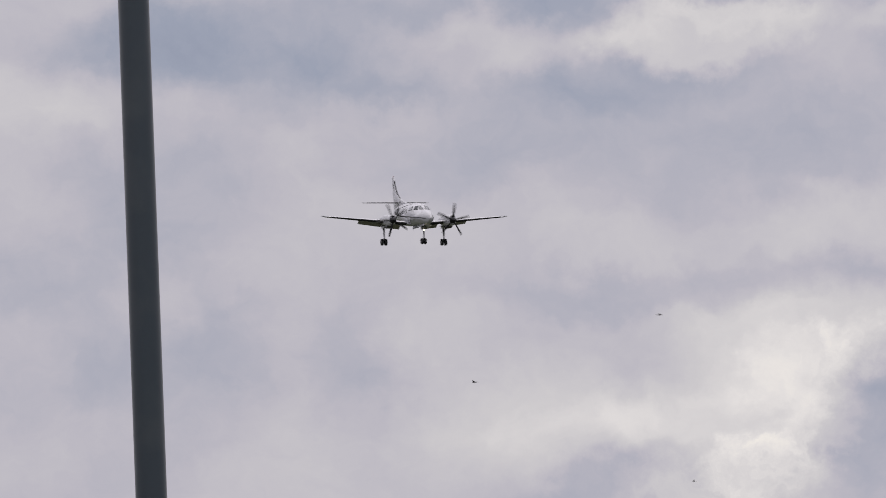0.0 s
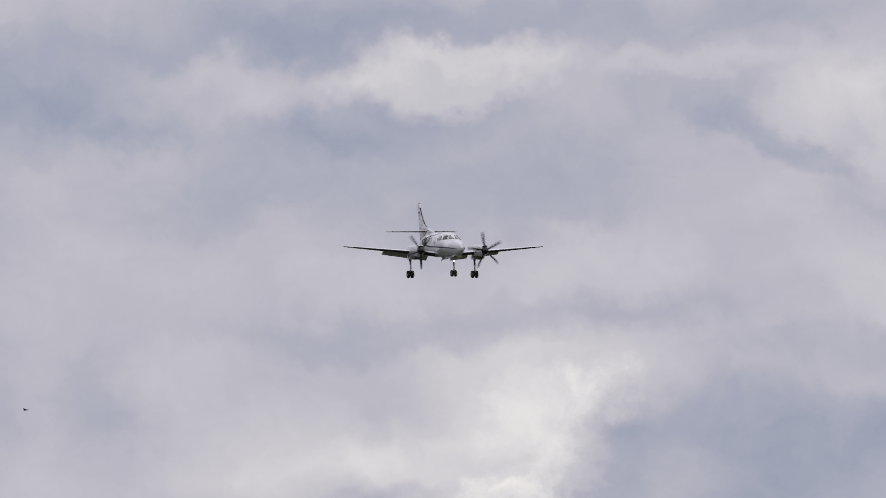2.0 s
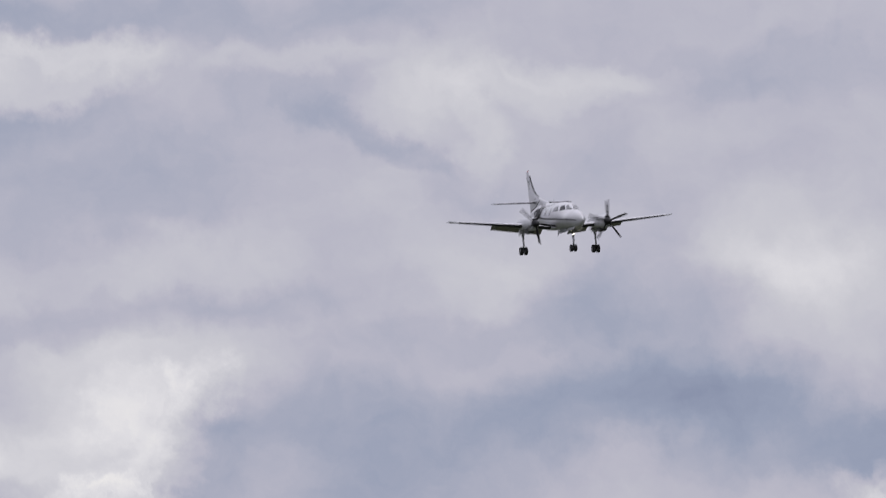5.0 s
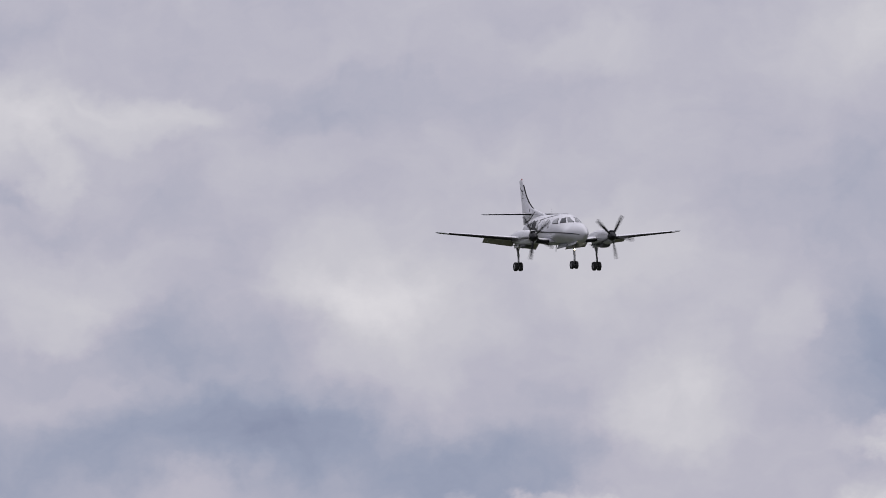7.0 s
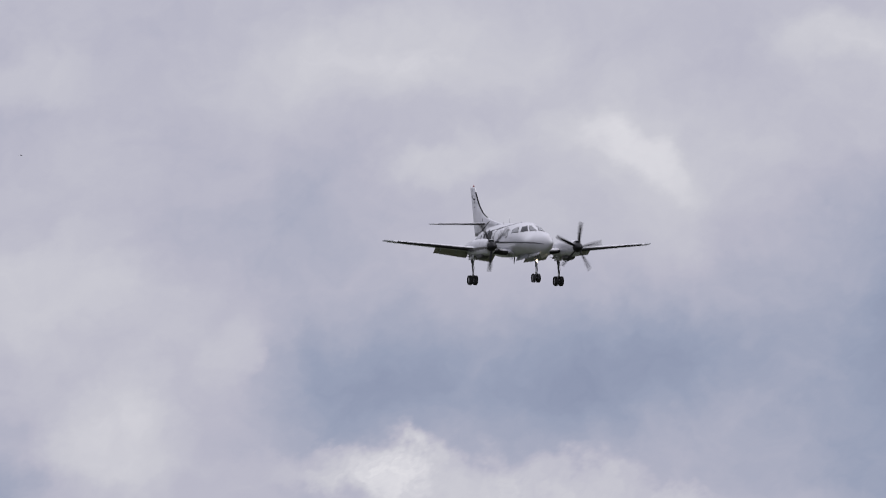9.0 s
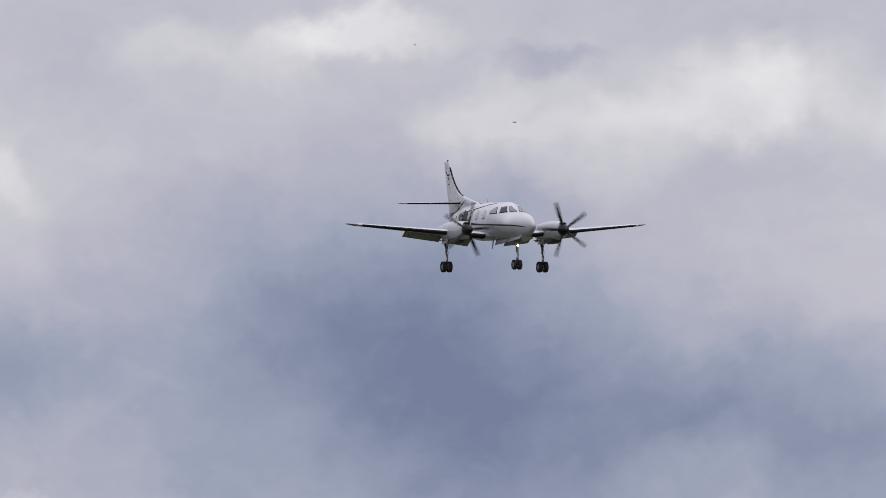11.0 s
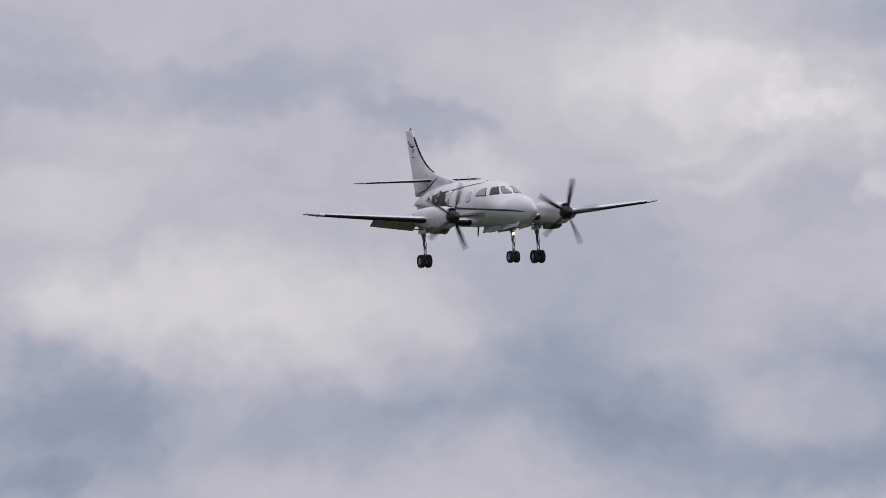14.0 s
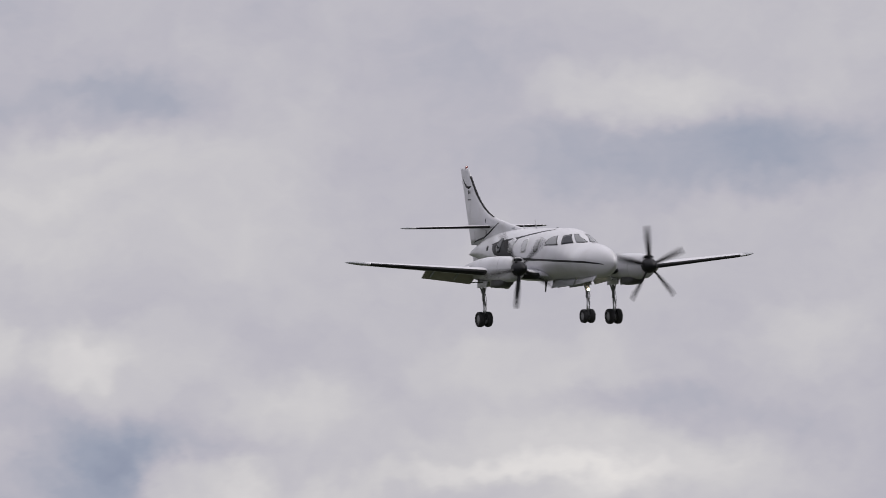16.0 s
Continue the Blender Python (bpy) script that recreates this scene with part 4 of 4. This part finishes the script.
nose_leg = leg("nose_gear", 3.20, 0.0, -0.55, -1.83, 0.225, 0.165, 0.245)
part("lamp_bracket", tube([(3.22, 0.0, -1.0), (3.30, 0.0, -1.0)], [0.04, 0.06]), LEG, nose_leg)
part("landing_light", turned([(0.0, 0.04), (0.03, 0.044), (0.045, 0.032), (0.05, 0.005)], "X", 18), LAMP, nose_leg, "lit round landing light").location = (3.29, 0.0, -0.97)
for side in (-1, 1):
    main = leg("main_gear", 0.0, side * 2.285, -0.62, -1.885, 0.25, 0.19, 0.275)
    # the nacelle's doors stand open beside the leg
    for s in (-1, 1):
        part("gear_door", slab([(0.0, side * 2.285 + s * 0.20, -0.62), (0.82, side * 2.285 + s * 0.20, -0.64), (0.78, side * 2.285 + s * 0.24, -0.84), (0.04, side * 2.285 + s * 0.24, -0.87)], (0, 1, 0), 0.02, 0.004), WHITE, main, "open white gear door")
    part("leg_fairing", slab([(0.10, side * 2.285 - 0.17, -0.60), (0.10, side * 2.285 + 0.17, -0.60), (0.08, side * 2.285 + 0.15, -0.84), (0.08, side * 2.285 - 0.15, -0.84)], (1, 0, 0), 0.02, 0.004), WHITE, main, "white fairing plate on the leg")
    part("wheel_well", slab([(-0.6, side * 2.285 - 0.22, -0.70), (0.5, side * 2.285 - 0.22, -0.70), (0.5, side * 2.285 + 0.22, -0.70), (-0.6, side * 2.285 + 0.22, -0.70)], (0, 0, 1), 0.03), WELL, main)
    part("nose_gear_door", slab([(3.02, side * 0.22, -0.57), (4.55, side * 0.20, -0.48), (4.50, side * 0.32, -0.68), (3.0, side * 0.36, -0.82)], (0, 1, 0), 0.02, 0.004), WHITE, nose_leg, "open white nose gear door")
    part("nose_gear_door", slab([(1.05, side * 0.24, -0.655), (2.85, side * 0.24, -0.60), (2.80, side * 0.33, -0.82), (1.0, side * 0.32, -0.92)], (0, 1, 0), 0.02, 0.004), GREY, nose_leg, "open grey nose gear door")


# ---- birds ----
def bird(span):
    b = tagged(new("bird"), "small dark bird gliding with bent wings", "bird", group="birds in the sky")
    s = span / 2
    part("body", turned([(-0.55 * s, 0.01 * s), (-0.4 * s, 0.07 * s), (-0.1 * s, 0.14 * s), (0.2 * s, 0.13 * s), (0.34 * s, 0.09 * s), (0.44 * s, 0.08 * s), (0.54 * s, 0.01 * s)], "X", 12), FEATHER, b)
    part("tail", slab([(-0.4 * s, 0.05 * s, 0), (-0.85 * s, 0.14 * s, 0), (-0.75 * s, 0, 0), (-0.85 * s, -0.14 * s, 0), (-0.4 * s, -0.05 * s, 0)], (0, 0, 1), 0.02 * s), FEATHER, b)
    for k in (-1, 1):
        w = part("wing", loft([[(x, k * y, z), (x - c * 0.4, k * y, z + 0.03 * s), (x - c, k * y, z), (x - c * 0.4, k * y, z - 0.01 * s)]
                               for x, y, z, c in ((0.22 * s, 0.05 * s, 0.04 * s, 0.36 * s), (0.30 * s, 0.35 * s, 0.16 * s, 0.33 * s), (0.18 * s, 0.65 * s, 0.17 * s, 0.24 * s), (-0.12 * s, 1.0 * s, 0.08 * s, 0.05 * s))]), FEATHER, b)
    return b


BIRDS = [bird(0.16), bird(0.14), bird(0.09), bird(0.11), bird(0.12)]


# ---- what moves ----
def motions():
    start, speed, course = Vector((-95.77, 1425.78, 60.57)), Vector((13.2191, -50.9076, -2.0129)), -75.44
    # seconds, yaw off the course, pitch, roll
    attitude = [
    (0.0, 2.44, -2.40, -1.42),
    (0.5, 2.33, -2.56, -1.19),
    (1.0, 2.65, -2.43, 0.13),
    (1.5, 2.91, -2.03, -0.45),
    (2.0, 2.40, -2.53, -1.42),
    (2.5, 2.14, -2.27, -1.97),
    (3.0, 1.76, -2.51, -1.34),
    (3.5, 1.83, -2.21, -1.44),
    (4.0, 2.20, -2.28, -0.91),
    (4.5, 2.00, -2.16, -0.03),
    (5.0, 2.16, -1.85, 0.61),
    (5.2, 2.22, -1.62, 0.29),
    (7.3, 2.58, -2.15, -1.19),
    (7.5, 2.30, -1.78, -1.38),
    (8.0, 2.28, -1.73, -1.40),
    (8.5, 2.55, -1.73, -1.38),
    (9.0, 2.86, -1.59, -1.87),
    (9.5, 3.11, -1.48, -2.15),
    (9.7, 3.13, -1.25, -2.21),
    (11.8, -0.57, -2.81, -0.26),
    (12.0, 0.07, -2.86, 0.21),
    (12.5, 1.28, -2.90, 1.35),
    (13.0, 1.91, -2.55, 1.64),
    (13.5, 1.62, -2.35, 0.56),
    (14.0, 0.22, -2.54, 1.15),
    (14.5, -2.09, -2.68, 3.13),
    (15.0, -3.23, -3.00, 1.25),
    (15.5, -3.44, -3.06, 0.53),
    (16.0, -2.37, -2.88, 0.24),
    ]
    walk(plane, [(t, pose(*(start + speed * t), roll, -pitch, course + yaw)) for t, yaw, pitch, roll in attitude])
    # seconds, clockwise lean of a blade from upright, on the right and the left engine
    blades = [
        (0.0, 40, 0), (0.5, 15, 23), (1.0, 30, 58), (1.5, 44, 16), (2.0, 25, 56), (2.5, 50, 22), (3.0, 20, 62), (3.5, 48, 15), (4.0, 40, 8), (4.5, 15, 67), (5.0, 16, 65),
        (7.5, 22, 10), (8.0, 13, 60), (8.5, 46, 20), (9.0, 33, 1), (9.5, 4, 45), (12.0, 26, 3), (12.5, 24, 54), (13.0, 40, 63), (13.5, 45, 71), (14.0, 6, 7),
        (14.5, 8, 5), (15.0, 11, 65), (15.5, 27, 62), (16.0, 33, 62)]
    for prop, side, col in ((PROP_RIGHT, -1, 1), (PROP_LEFT, 1, 2)):
        angle, rows = blades[0][col] + (10.0 if side < 0 else 6.0), []
        for a, b in zip(blades, blades[1:]):
            n = round((b[0] - a[0]) * FPS)
            spin = b[col] - a[col]
            spin += 72 * round((42.0 * n - spin) / 72)
            rows += [(a[0] + k / FPS, pose(HUB_X, side * HUB_Y, HUB_Z, -(angle + spin * k / n))) for k in range(n)]
            angle += spin
        rows.append((16.0, pose(HUB_X, side * HUB_Y, HUB_Z, -angle)))
        walk(prop, rows)
    flights = [
        (300, 160, [(0.0, -3.68, 1.86), (0.3, -3.772, 1.900), (0.5, -3.839, 1.911), (0.7, -3.855, 1.907), (1.0, -4.007, 1.936), (1.5, -4.141, 1.936), (2.1, -4.287, 1.926), (16.0, -7.5, 1.8)]),
        (300, 20, [(0.0, -3.12, 2.04), (0.1, -3.024, 2.033), (0.3, -2.836, 2.008), (0.5, -2.645, 1.894), (0.7, -2.404, 1.712), (1.0, -2.074, 1.622), (1.5, -1.5, 1.45), (16.0, 14.0, 0.8)]),
        (320, 30, [(0.0, -12.5, 1.5), (9.0, -0.093, 2.727), (9.5, 0.587, 2.808), (9.7, 0.915, 2.830), (16.0, 11.0, 3.6)]),
        (300, 200, [(0.0, -3.036, 1.540), (0.2, -3.03, 1.47), (16.0, -2.6, 0.8)]),
        (340, 15, [(0.0, -18.0, 4.0), (11.8, 4.976, 2.632), (12.0, 5.386, 2.609), (12.5, 6.4, 2.55), (16.0, 13.9, 2.2)]),
    ]
    for b, (far, turn, way) in zip(BIRDS, flights):
        walk(b, [(t, pose(*(EYE + far * heading(az, el)), 12, 0, turn)) for t, az, el in way])


motions()
